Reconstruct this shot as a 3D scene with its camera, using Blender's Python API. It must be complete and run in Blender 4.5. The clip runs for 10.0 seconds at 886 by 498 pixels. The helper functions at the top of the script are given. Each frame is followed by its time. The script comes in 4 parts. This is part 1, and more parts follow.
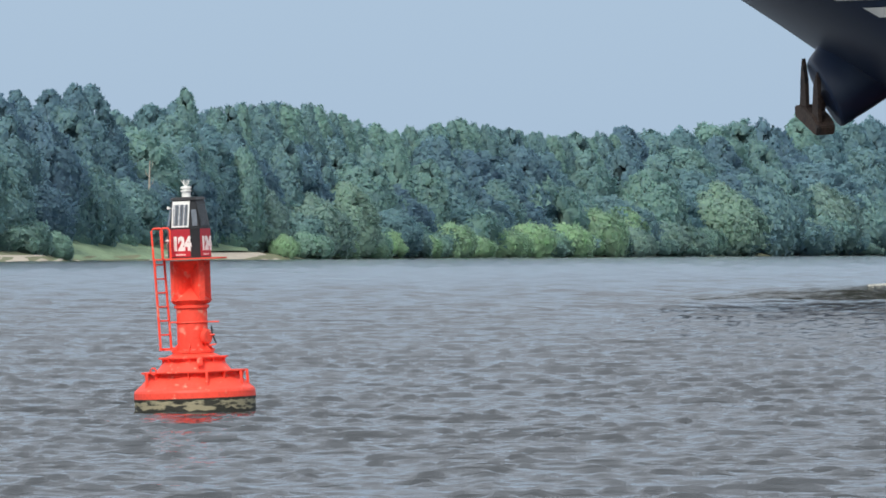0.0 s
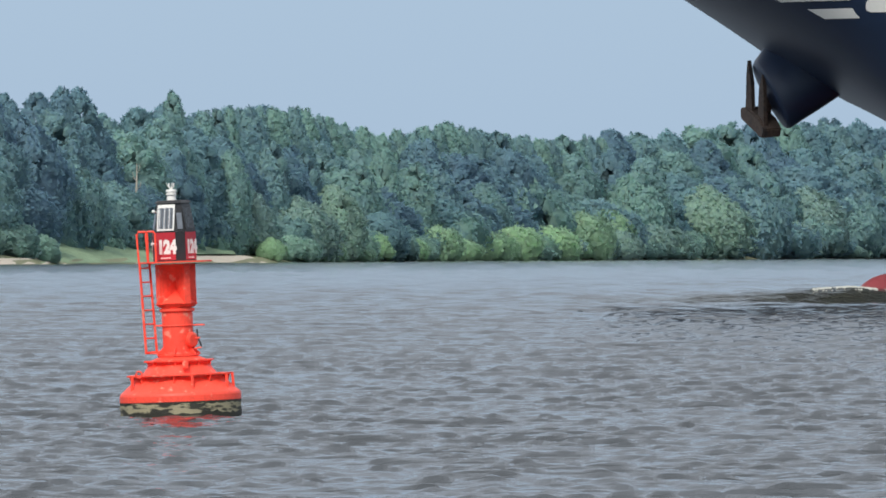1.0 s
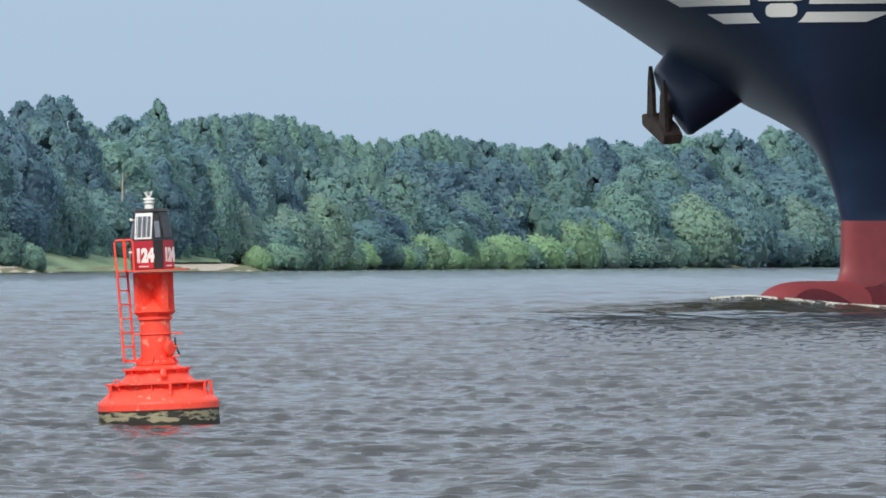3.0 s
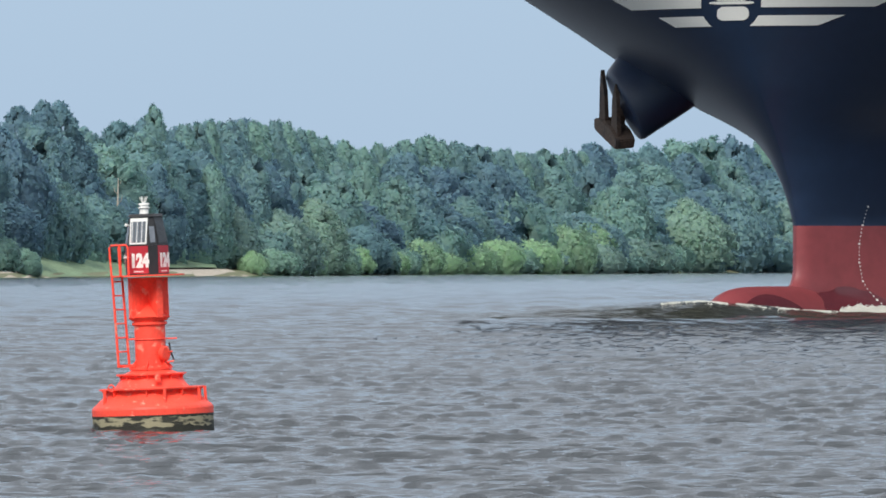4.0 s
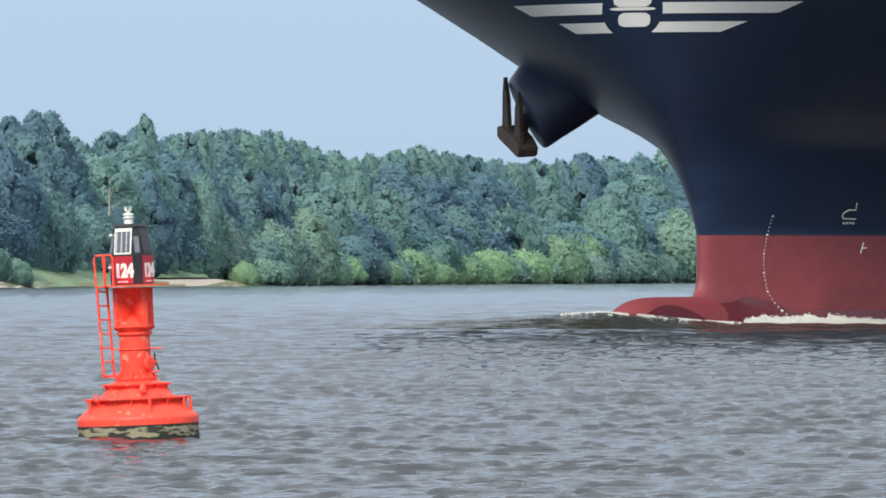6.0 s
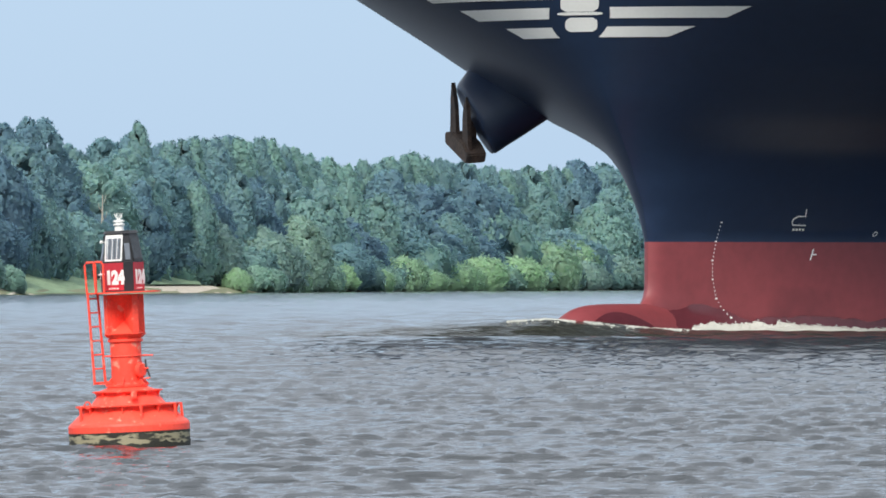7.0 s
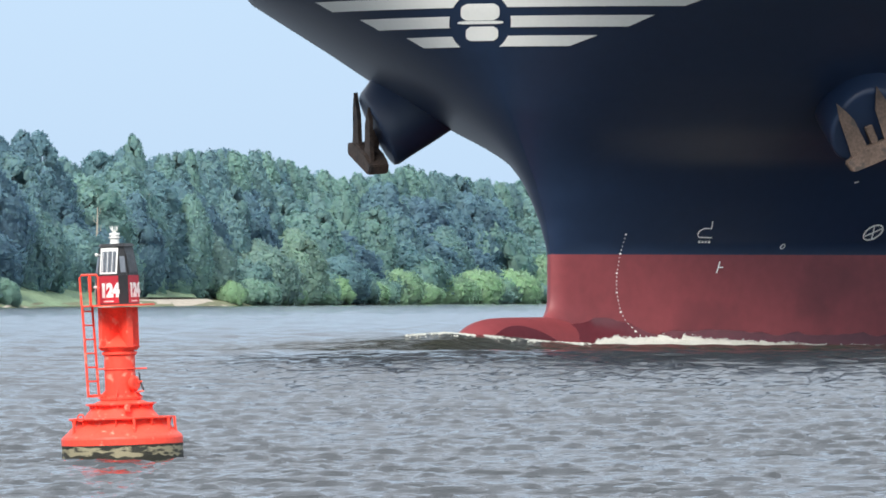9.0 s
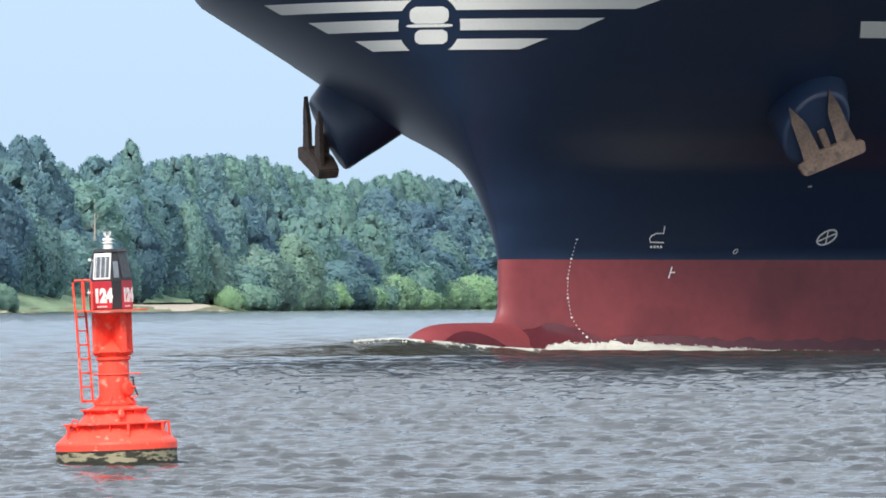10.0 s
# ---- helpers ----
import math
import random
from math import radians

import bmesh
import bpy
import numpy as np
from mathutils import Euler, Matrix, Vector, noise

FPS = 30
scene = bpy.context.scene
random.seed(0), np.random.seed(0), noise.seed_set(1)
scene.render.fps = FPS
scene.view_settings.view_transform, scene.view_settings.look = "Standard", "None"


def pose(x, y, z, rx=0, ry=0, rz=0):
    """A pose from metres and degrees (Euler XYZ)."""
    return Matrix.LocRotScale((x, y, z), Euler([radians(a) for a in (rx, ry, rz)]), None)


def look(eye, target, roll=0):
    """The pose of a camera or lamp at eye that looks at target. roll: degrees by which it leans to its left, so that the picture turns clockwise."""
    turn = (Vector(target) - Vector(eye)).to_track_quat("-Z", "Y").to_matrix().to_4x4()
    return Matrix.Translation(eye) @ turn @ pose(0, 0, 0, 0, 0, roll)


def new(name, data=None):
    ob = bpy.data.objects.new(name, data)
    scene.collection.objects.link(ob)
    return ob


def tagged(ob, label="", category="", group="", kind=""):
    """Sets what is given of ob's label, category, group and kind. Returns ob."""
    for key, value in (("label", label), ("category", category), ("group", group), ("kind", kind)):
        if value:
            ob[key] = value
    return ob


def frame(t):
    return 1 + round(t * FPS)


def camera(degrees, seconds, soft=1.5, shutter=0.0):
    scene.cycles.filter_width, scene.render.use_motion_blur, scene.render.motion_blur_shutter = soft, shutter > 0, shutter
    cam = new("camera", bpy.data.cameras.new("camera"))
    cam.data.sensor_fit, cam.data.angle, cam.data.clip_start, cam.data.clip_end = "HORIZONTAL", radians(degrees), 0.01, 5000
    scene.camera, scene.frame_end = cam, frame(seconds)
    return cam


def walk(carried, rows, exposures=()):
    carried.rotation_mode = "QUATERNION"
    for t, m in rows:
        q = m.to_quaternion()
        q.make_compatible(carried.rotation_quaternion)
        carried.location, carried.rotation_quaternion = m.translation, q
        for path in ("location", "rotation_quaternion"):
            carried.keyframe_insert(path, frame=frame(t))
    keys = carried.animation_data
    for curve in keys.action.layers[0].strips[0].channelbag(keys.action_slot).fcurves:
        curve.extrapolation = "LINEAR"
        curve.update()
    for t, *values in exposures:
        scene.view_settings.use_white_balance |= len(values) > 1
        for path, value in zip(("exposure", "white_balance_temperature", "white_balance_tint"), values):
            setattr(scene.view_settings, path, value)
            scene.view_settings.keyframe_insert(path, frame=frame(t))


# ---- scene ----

# ---- camera: stands on the bank and pans slowly ----
EYE = 3.3
cam = camera(5.28, 10.0, soft=1.7)
# seconds, turn and tilt in units of 1/17000 radian
PAN = [(0.0, 0, -16), (0.5, -13.3, -12.5), (1.0, -22.7, -10.3), (1.5, -31.3, -7.8), (2.0, -39.3, -2.8), (2.5, -43.8, 0.5),
       (4.0, -55.8, 13.7), (4.5, -59.3, 17.5), (5.0, -62.3, 21.7), (6.5, -77.3, 37.2), (7.0, -83.3, 43.5), (7.5, -85, 49.5),
       (8.0, -85.3, 55.2), (8.5, -87.8, 60), (9.0, -92.3, 66.5), (9.5, -95.3, 70.8), (10.0, -96.8, 75.8)]
UNIT = math.degrees(1 / 17000)
walk(cam, [(t, pose(0, 0, EYE, 90 + UNIT * up, 0, UNIT * turn)) for t, turn, up in PAN],
     [(0.0, 0.15), (2.5, 0.17), (5.0, 0.31), (7.0, 0.47), (10.0, 0.67)])

# ---- sky and sun: hazy summer daylight ----
SUN_UP, SUN_AZ = 44, 199       # sun azimuth: 0 is straight ahead, turning right
world = bpy.data.worlds.new("sky")
scene.world = world
world.use_nodes = True
wn, wl = world.node_tree.nodes, world.node_tree.links
sky = wn.new("ShaderNodeTexSky")
sky.sky_type, sky.sun_disc = "NISHITA", False
sky.sun_elevation, sky.sun_rotation = radians(SUN_UP), radians(SUN_AZ)
sky.air_density, sky.dust_density, sky.ozone_density = 1.0, 1.2, 2.0
haze = wn.new("ShaderNodeMix")          # thin summer haze evens out the sky
haze.data_type = "RGBA"
haze.inputs[0].default_value = 0.88
veil = wn.new("ShaderNodeMix")          # blue haze low down; an unseen paler sky above, added to whiten the water
veil.data_type = "RGBA"
veil.inputs[6].default_value = (3.60, 4.92, 6.58, 1)
veil.inputs[7].default_value = (6.9, 7.5, 8.3, 1)
place, split, rise = wn.new("ShaderNodeTexCoord"), wn.new("ShaderNodeSeparateXYZ"), wn.new("ShaderNodeMapRange")
rise.inputs[1].default_value, rise.inputs[2].default_value = 0.03, 0.30
wl.new(place.outputs["Generated"], split.inputs[0])
wl.new(split.outputs[2], rise.inputs[0])
wl.new(rise.outputs[0], veil.inputs[0])
wl.new(veil.outputs[2], haze.inputs[7])
wl.new(sky.outputs[0], haze.inputs[6])
wl.new(haze.outputs[2], wn["Background"].inputs[0])
wn["Background"].inputs[1].default_value = 0.1
sun = new("sun", bpy.data.lights.new("sun", "SUN"))
sun.data.energy, sun.data.angle, sun.data.color = 2.9, radians(20), (1.0, 0.94, 0.85)
az, el = radians(SUN_AZ), radians(SUN_UP)
sun.matrix_world = look((0, 0, 60), (-math.sin(az) * math.cos(el), -math.cos(az) * math.cos(el), 60 - math.sin(el)))


# ---- materials ----
def material(name, colour, rough=0.6, metal=0.0, vary=0.25, scale=4.0, bump=0.0, bump_scale=30.0, second=None, spots=0.0, spot_scale=3.0, spec=0.5, stretch=1.0):
    """A surface with broad and fine colour variation, optional patches of a second colour, and fine relief."""
    m = bpy.data.materials.new(name)
    m.use_nodes = True
    n, k = m.node_tree.nodes, m.node_tree.links
    b = n["Principled BSDF"]
    b.inputs["Roughness"].default_value, b.inputs["Metallic"].default_value = rough, metal
    b.inputs["Specular IOR Level"].default_value = spec
    co = n.new("ShaderNodeTexCoord")
    mix = n.new("ShaderNodeMix")
    mix.data_type, mix.blend_type = "RGBA", "MULTIPLY"
    mix.inputs[0].default_value = 1.0
    mix.inputs[6].default_value = (*colour, 1)
    broad, fine = n.new("ShaderNodeTexNoise"), n.new("ShaderNodeTexNoise")
    broad.inputs["Scale"].default_value, fine.inputs["Scale"].default_value = scale * 0.2, scale * 3
    broad.inputs["Detail"].default_value = 5
    add = n.new("ShaderNodeMath")
    add.operation = "ADD"
    ramp = n.new("ShaderNodeMapRange")
    ramp.inputs[1].default_value, ramp.inputs[2].default_value = 0.6, 1.4
    ramp.inputs[3].default_value, ramp.inputs[4].default_value = 1 - vary, 1 + vary
    for t in (broad, fine):
        k.new(co.outputs["Object"], t.inputs["Vector"])
    k.new(broad.outputs[0], add.inputs[0])
    k.new(fine.outputs[0], add.inputs[1])
    k.new(add.outputs[0], ramp.inputs[0])
    k.new(ramp.outputs[0], mix.inputs[7])
    out = mix.outputs[2]
    if second:
        patch, edge, mix2 = n.new("ShaderNodeTexNoise"), n.new("ShaderNodeMapRange"), n.new("ShaderNodeMix")
        patch.inputs["Scale"].default_value, patch.inputs["Detail"].default_value = spot_scale, 8
        squash = n.new("ShaderNodeMapping")
        squash.inputs["Scale"].default_value = (1, 1, stretch)
        k.new(co.outputs["Object"], squash.inputs["Vector"])
        k.new(squash.outputs[0], patch.inputs["Vector"])
        edge.inputs[1].default_value, edge.inputs[2].default_value = 0.62 - spots * 0.3, 0.70 - spots * 0.3
        k.new(patch.outputs[0], edge.inputs[0])
        mix2.data_type = "RGBA"
        mix2.inputs[7].default_value = (*second, 1)
        k.new(edge.outputs[0], mix2.inputs[0])
        k.new(out, mix2.inputs[6])
        out = mix2.outputs[2]
    k.new(out, b.inputs["Base Color"])
    if bump:
        grain, bm_ = n.new("ShaderNodeTexNoise"), n.new("ShaderNodeBump")
        grain.inputs["Scale"].default_value, grain.inputs["Detail"].default_value = bump_scale, 6
        bm_.inputs["Strength"].default_value, bm_.inputs["Distance"].default_value = bump, 0.02
        k.new(co.outputs["Object"], grain.inputs["Vector"])
        k.new(grain.outputs[0], bm_.inputs["Height"])
        k.new(bm_.outputs[0], b.inputs["Normal"])
    return m


def hazed_leaf_material(name, colour, tint):
    """Foliage with distance haze put into its base colour, which varies from clump to clump and from tree to tree; thin
    leaves let through half as much light again as they throw back.
    """
    m = bpy.data.materials.new(name)
    m.use_nodes = True
    n, k = m.node_tree.nodes, m.node_tree.links
    b = n["Principled BSDF"]
    b.inputs["Roughness"].default_value = 0.8
    b.inputs["Specular IOR Level"].default_value = 0.08
    geo, info = n.new("ShaderNodeNewGeometry"), n.new("ShaderNodeObjectInfo")
    half = n.new("ShaderNodeMix")
    half.inputs[0].default_value = 0.5
    k.new(geo.outputs["Random Per Island"], half.inputs[2])
    k.new(info.outputs["Random"], half.inputs[3])
    ramp = n.new("ShaderNodeValToRGB")
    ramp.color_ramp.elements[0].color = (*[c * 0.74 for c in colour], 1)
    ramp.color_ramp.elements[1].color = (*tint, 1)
    k.new(half.outputs[0], ramp.inputs[0])
    k.new(ramp.outputs[0], b.inputs["Base Color"])
    thin, both = n.new("ShaderNodeBsdfTranslucent"), n.new("ShaderNodeAddShader")
    more = n.new("ShaderNodeVectorMath")
    more.operation, more.inputs["Scale"].default_value = "SCALE", 1.5
    k.new(ramp.outputs[0], more.inputs[0])
    k.new(more.outputs[0], thin.inputs["Color"])
    k.new(b.outputs[0], both.inputs[0])
    k.new(thin.outputs[0], both.inputs[1])
    k.new(both.outputs[0], n["Material Output"].inputs["Surface"])
    return m


def water_material(name, deep, strength, scale):
    """Murky river water: a dark brown-grey body under a mirror-like skin with fine ripples."""
    m = bpy.data.materials.new(name)
    m.use_nodes = True
    n, k = m.node_tree.nodes, m.node_tree.links
    b = n["Principled BSDF"]
    b.inputs["Base Color"].default_value = (*deep, 1)
    b.inputs["Roughness"].default_value, b.inputs["IOR"].default_value = 0.09, 1.33
    co, mp = n.new("ShaderNodeTexCoord"), n.new("ShaderNodeMapping")
    mp.inputs["Scale"].default_value = (0.45, 1.0, 1.0)
    k.new(co.outputs["Object"], mp.inputs["Vector"])
    last = None
    for sc, st, dist in ((scale, strength, 0.12), (scale * 0.22, strength * 0.8, 0.5)):
        t, bm_ = n.new("ShaderNodeTexNoise"), n.new("ShaderNodeBump")
        t.inputs["Scale"].default_value, t.inputs["Detail"].default_value = sc, 4
        bm_.inputs["Strength"].default_value, bm_.inputs["Distance"].default_value = st, dist
        k.new(mp.outputs[0], t.inputs["Vector"])
        k.new(t.outputs[0], bm_.inputs["Height"])
        if last:
            k.new(last.outputs[0], bm_.inputs["Normal"])
        last = bm_
    k.new(last.outputs[0], b.inputs["Normal"])
    return m


RED = material("buoy_red", (0.95, 0.084, 0.050), 0.5, spec=0.35, vary=0.18, scale=5, second=(0.9, 0.27, 0.19), spots=0.03, spot_scale=6, bump=0.15)
RED_PANEL = material("number_red", (0.42, 0.02, 0.035), 0.5, vary=0.15)
FOULED = material("fouled_band", (0.03, 0.03, 0.022), 0.75, vary=0.5, scale=8, second=(0.31, 0.28, 0.18), spots=0.64, spot_scale=3.2, bump=0.6, stretch=3.0)
WEED = material("black_weed", (0.022, 0.022, 0.014), 0.7, vary=0.5, scale=9, bump=0.6)
HOUSE_BLACK = material("house_black", (0.02, 0.02, 0.022), 0.45, vary=0.3)
WHITE = material("white_paint", (0.78, 0.78, 0.75), 0.5, vary=0.1)
CELL = material("solar_cell", (0.16, 0.18, 0.21), 0.25, vary=0.2)
CELL_DARK = material("solar_cell_dark", (0.06, 0.07, 0.08), 0.25, vary=0.2)
NAVY = material("hull_navy", (0.017, 0.034, 0.076), 0.33, vary=0.12, spec=0.5, scale=0.5, bump=0.05, bump_scale=2)
BOOT = material("boottop_red", (0.235, 0.046, 0.053), 0.5, vary=0.14, scale=0.6, second=(0.165, 0.033, 0.040), spots=0.12, spot_scale=0.10)
BOOT_WET = material("wet_boottop", (0.108, 0.023, 0.031), 0.25, vary=0.15, scale=0.8)
SHIP_WHITE = material("hull_white", (0.92, 0.92, 0.88), 0.5, vary=0.04, scale=2)
RUST = material("rusty_steel", (0.105, 0.074, 0.059), 0.8, vary=0.5, scale=2.5, second=(0.055, 0.045, 0.042), spots=0.20, spot_scale=1.4, bump=0.4, bump_scale=8)
DECK = material("deck_paint", (0.16, 0.05, 0.04), 0.7)
SAND = material("sand", (0.46, 0.41, 0.34), 0.9, vary=0.2, scale=0.6)
# grass green dulled towards blue: some far-bank haze is in the colour
GRASS_HAZED = material("grass", (0.19, 0.275, 0.165), 0.9, vary=0.4, scale=0.3)
SOIL = material("forest_floor", (0.16, 0.17, 0.10), 0.9, vary=0.4, scale=0.2)
BARK = material("bark", (0.16, 0.14, 0.11), 0.9, vary=0.3)
DEAD = material("dead_wood", (0.38, 0.36, 0.31), 0.85, vary=0.3)
FOAM = material("foam", (0.52, 0.53, 0.49), 0.8, vary=0.15, scale=3)
# paler and bluer than leaves: the haze over the river is painted in
LEAF_HAZED = [hazed_leaf_material("leaf_dark_hazed", (0.098, 0.164, 0.226), (0.108, 0.184, 0.190)),
        hazed_leaf_material("leaf_mid_hazed", (0.114, 0.192, 0.238), (0.140, 0.224, 0.190)),
        hazed_leaf_material("leaf_willow_hazed", (0.165, 0.255, 0.205), (0.212, 0.308, 0.194)),
        hazed_leaf_material("leaf_grey_hazed", (0.146, 0.222, 0.240), (0.174, 0.252, 0.196)),
        hazed_leaf_material("leaf_scrub_hazed", (0.136, 0.220, 0.222), (0.168, 0.256, 0.204))]
WATER = water_material("river_water", (0.044, 0.049, 0.053), 0.30, 5.0)
# same river water, body colour darkened to paint the wave's dark steep face
WATER_SHIP_DARKENED = water_material("bow_wave_water_darkened", (0.036, 0.038, 0.031), 0.6, 3.5)


# ---- small mesh tools ----
def mesh_of(name, verts, faces, mat, smooth=False):
    me = bpy.data.meshes.new(name)
    me.from_pydata([tuple(v) for v in verts], [], [tuple(q) for q in faces])
    if mat:
        me.materials.append(mat)
    if smooth:
        me.polygons.foreach_set("use_smooth", [True] * len(me.polygons))
    me.update()
    return me


def part(name, bm, mat, parent, label="", smooth=False):
    """Links a bmesh as one mesh object under a thing or a part."""
    bmesh.ops.recalc_face_normals(bm, faces=bm.faces)
    me = bpy.data.meshes.new(name)
    bm.to_mesh(me)
    bm.free()
    me.materials.append(mat)
    if smooth:
        me.polygons.foreach_set("use_smooth", [True] * len(me.polygons))
    ob = new(name, me)
    ob.parent = parent
    return tagged(ob, label)


def thing(name, label, category, group="", m=None):
    ob = new(name)
    if m:
        ob.matrix_basis = m
    return tagged(ob, label, category, group)


def add_box(bm, size, m, bevel=0.0):
    r = bmesh.ops.create_cube(bm, size=1.0, matrix=m @ Matrix.Diagonal((*size, 1)))
    if bevel:
        edges = list({e for v in r["verts"] for e in v.link_edges})
        bmesh.ops.bevel(bm, geom=edges, offset=bevel, segments=2, affect="EDGES", profile=0.5)


def add_lathe(bm, profile, sides=48, m=None, phase=0.0):
    """Turned body from (radius, height) pairs, closed at both ends."""
    m = m or Matrix()
    rings = []
    for r, z in profile:
        rings.append([bm.verts.new(m @ Vector((r * math.cos(2 * math.pi * i / sides + phase), r * math.sin(2 * math.pi * i / sides + phase), z))) for i in range(sides)])
    for a, b in zip(rings, rings[1:]):
        for i in range(sides):
            j = (i + 1) % sides
            bm.faces.new((a[i], a[j], b[j], b[i]))
    bm.faces.new(rings[0])
    bm.faces.new(rings[-1])


def add_tube(bm, points, radius, sides=8):
    """A round bar along a line of points."""
    pts = [Vector(p) for p in points]
    rings = []
    for i, p in enumerate(pts):
        d = (pts[min(i + 1, len(pts) - 1)] - pts[max(i - 1, 0)]).normalized()
        ref = Vector((1, 0, 0)) if abs(d.z) > 0.8 else Vector((0, 0, 1))
        a = d.cross(ref).normalized()
        b = d.cross(a)
        r = radius[i] if isinstance(radius, (list, tuple)) else radius
        rings.append([bm.verts.new(p + r * (math.cos(2 * math.pi * k / sides) * a + math.sin(2 * math.pi * k / sides) * b)) for k in range(sides)])
    for a, b in zip(rings, rings[1:]):
        for i in range(sides):
            j = (i + 1) % sides
            bm.faces.new((a[i], a[j], b[j], b[i]))
    bm.faces.new(rings[0])
    bm.faces.new(rings[-1])


def add_prism(bm, outline, thick, m):
    """A plate: a flat outline of (x, y), thick along z, at the pose m."""
    low = [bm.verts.new(m @ Vector((x, y, -thick / 2))) for x, y in outline]
    top = [bm.verts.new(m @ Vector((x, y, thick / 2))) for x, y in outline]
    bm.faces.new(low)
    bm.faces.new(top)
    for i in range(len(outline)):
        j = (i + 1) % len(outline)
        bm.faces.new((low[i], low[j], top[j], top[i]))


# ---- river ----
def wave_height(x, y, spacing, seed, lengths, steep, wind, spread):
    """Sum of many short wind waves; those too short for the mesh fade out."""
    rng = np.random.RandomState(seed)
    h = np.zeros_like(x)
    for lam in np.geomspace(lengths[0], lengths[1], 64):
        lam *= rng.uniform(0.9, 1.1)
        a = radians(wind + rng.normal(0, spread))
        kx, ky = 2 * math.pi / lam * math.cos(a), 2 * math.pi / lam * math.sin(a)
        amp = steep * lam / (2 * math.pi) * rng.uniform(0.5, 1.0)
        h += amp * np.clip(lam / (1.6 * spacing) - 0.3, 0, 1) * np.sin(kx * x + ky * y + rng.uniform(0, 6.28))
    return h


def river():
    """One sheet from under the bank to the far shore, finest where the river is near enough to show single waves."""
    ang = np.concatenate([[-1.2, -0.6, -0.3, -0.15, -0.08], np.linspace(-0.062, 0.056, 225), [0.08, 0.15, 0.3, 0.6, 1.2]])
    rad = [4.0, 20, 50, 80]
    r = 112.0
    while r < 3200:
        rad.append(r)
        r += max(0.14, (r - 95) * 0.0016) if r < 450 else 0.5 + (r - 450) * 0.006 + max(0, r - 2100) * 0.03
    rad = np.array(rad)
    A, Rr = np.meshgrid(ang, rad)
    x, y = Rr * np.sin(A), Rr * np.cos(A)
    spacing = np.maximum(0.4 * np.abs(np.gradient(rad))[:, None] * np.ones_like(A), Rr * np.gradient(ang)[None, :])
    z = wave_height(x, y, spacing, 3, (0.28, 0.80), 0.052, 86, 22)
    z += wave_height(x, y, spacing, 4, (0.80, 2.0), 0.018, 84, 24)
    z += np.clip(0.2 + (Rr - 220) / 350, 0.2, 1) * wave_height(x, y, spacing, 5, (1.8, 6.0), 0.032, 84, 26)
    g = np.minimum(z / z[200:600, 10:-10].std(), 2.4)
    z = 0.76 * z + 0.027 * np.exp(1.5 * (g - 2.0)) - 0.005      # choppy water with scattered steep little crests
    z *= np.clip((3000 - Rr) / 500, 0, 1)
    n, c = z.shape
    verts = np.stack([x, y, z], -1).reshape(-1, 3)
    i = np.arange((n - 1) * c).reshape(n - 1, c)[:, :-1].ravel()
    faces = np.stack([i, i + 1, i + c + 1, i + c], -1)
    ob = new("water", mesh_of("water", verts.tolist(), faces.tolist(), WATER, True))
    return tagged(ob, "grey-brown choppy river water with short wind waves", "water", kind="structure")


water = river()


# ---- far bank ----
def shore_y(px):
    """The bank recedes from left to right; px runs along it from 0 to 1568."""
    return 1438 + px / 1568 * 602


def bank_point(px, back=0.0):
    d = shore_y(px) + back
    return (px - 784) / 17000 * d, d


def ground():
    verts, faces = [], []
    steps = [-9000, -4000, -1500] + list(range(-600, 2600, 40)) + [4000, 9000, 16000]
    backs = [(-6, -0.4), (0, 0.05), (8, 0.7), (30, 1.5), (120, 2.5), (600, 3), (2400, 3)]
    for px in steps:
        q = min(max(px, -1500), 4000)
        x0, y0 = bank_point(q)
        x0 += (px - q) * 0.12
        for back, z in backs:
            wob = 2.0 * noise.noise((px * 0.013, back * 0.05, 0)) if back < 30 else 0
            verts.append((x0 * (1 + back / 3000), y0 + back + wob, z + 0.4 * noise.noise((px * 0.02, back * 0.03, 5)) * min(1, max(back, 0) / 8)))
    c = len(backs)
    for i in range(len(steps) - 1):
        for j in range(c - 1):
            faces.append((i * c + j, (i + 1) * c + j, (i + 1) * c + j + 1, i * c + j + 1))
    ob = new("ground", mesh_of("ground", verts, faces, SOIL, True))
    return tagged(ob, "low wooded river bank with dark soil", "ground", kind="structure")


ground()


def bank_strip(name, mat, px0, px1, back0, back1, z0, z1, label, category):
    """A strip of sand or grass lying along the water's edge."""
    verts, faces = [], []
    n = max(8, int((px1 - px0) / 6))
    for i in range(n + 1):
        px = px0 + (px1 - px0) * i / n
        taper = min(1, 6 * min(i, n - i) / n + 0.05)
        for j in range(7):
            t = j / 6
            back = back0 + (back1 - back0) * t * taper
            x, y = bank_point(px, back)
            hump = math.sin(math.pi * min(1, t * 1.15)) if t < 0.87 else 0
            verts.append((x, y + 0.8 * noise.noise((px * 0.03, j, 1)), z0 + (z1 - z0) * t * taper + 0.3 * hump * noise.noise((px * 0.06, j * 0.4, 2))))
    for i in range(n):
        for j in range(6):
            faces.append((i * 7 + j, (i + 1) * 7 + j, (i + 1) * 7 + j + 1, i * 7 + j + 1))
    ob = new(name, mesh_of(name, verts, faces, mat, True))
    return tagged(ob, label, category, kind="structure")


bank_strip("beach", SAND, -60, 150, -3, 11, -0.2, 1.0, "pale sand beach along the far bank", "beach")
bank_strip("beach", SAND, 250, 500, -3, 15, -0.2, 1.2, "pale sand beach along the far bank", "beach")
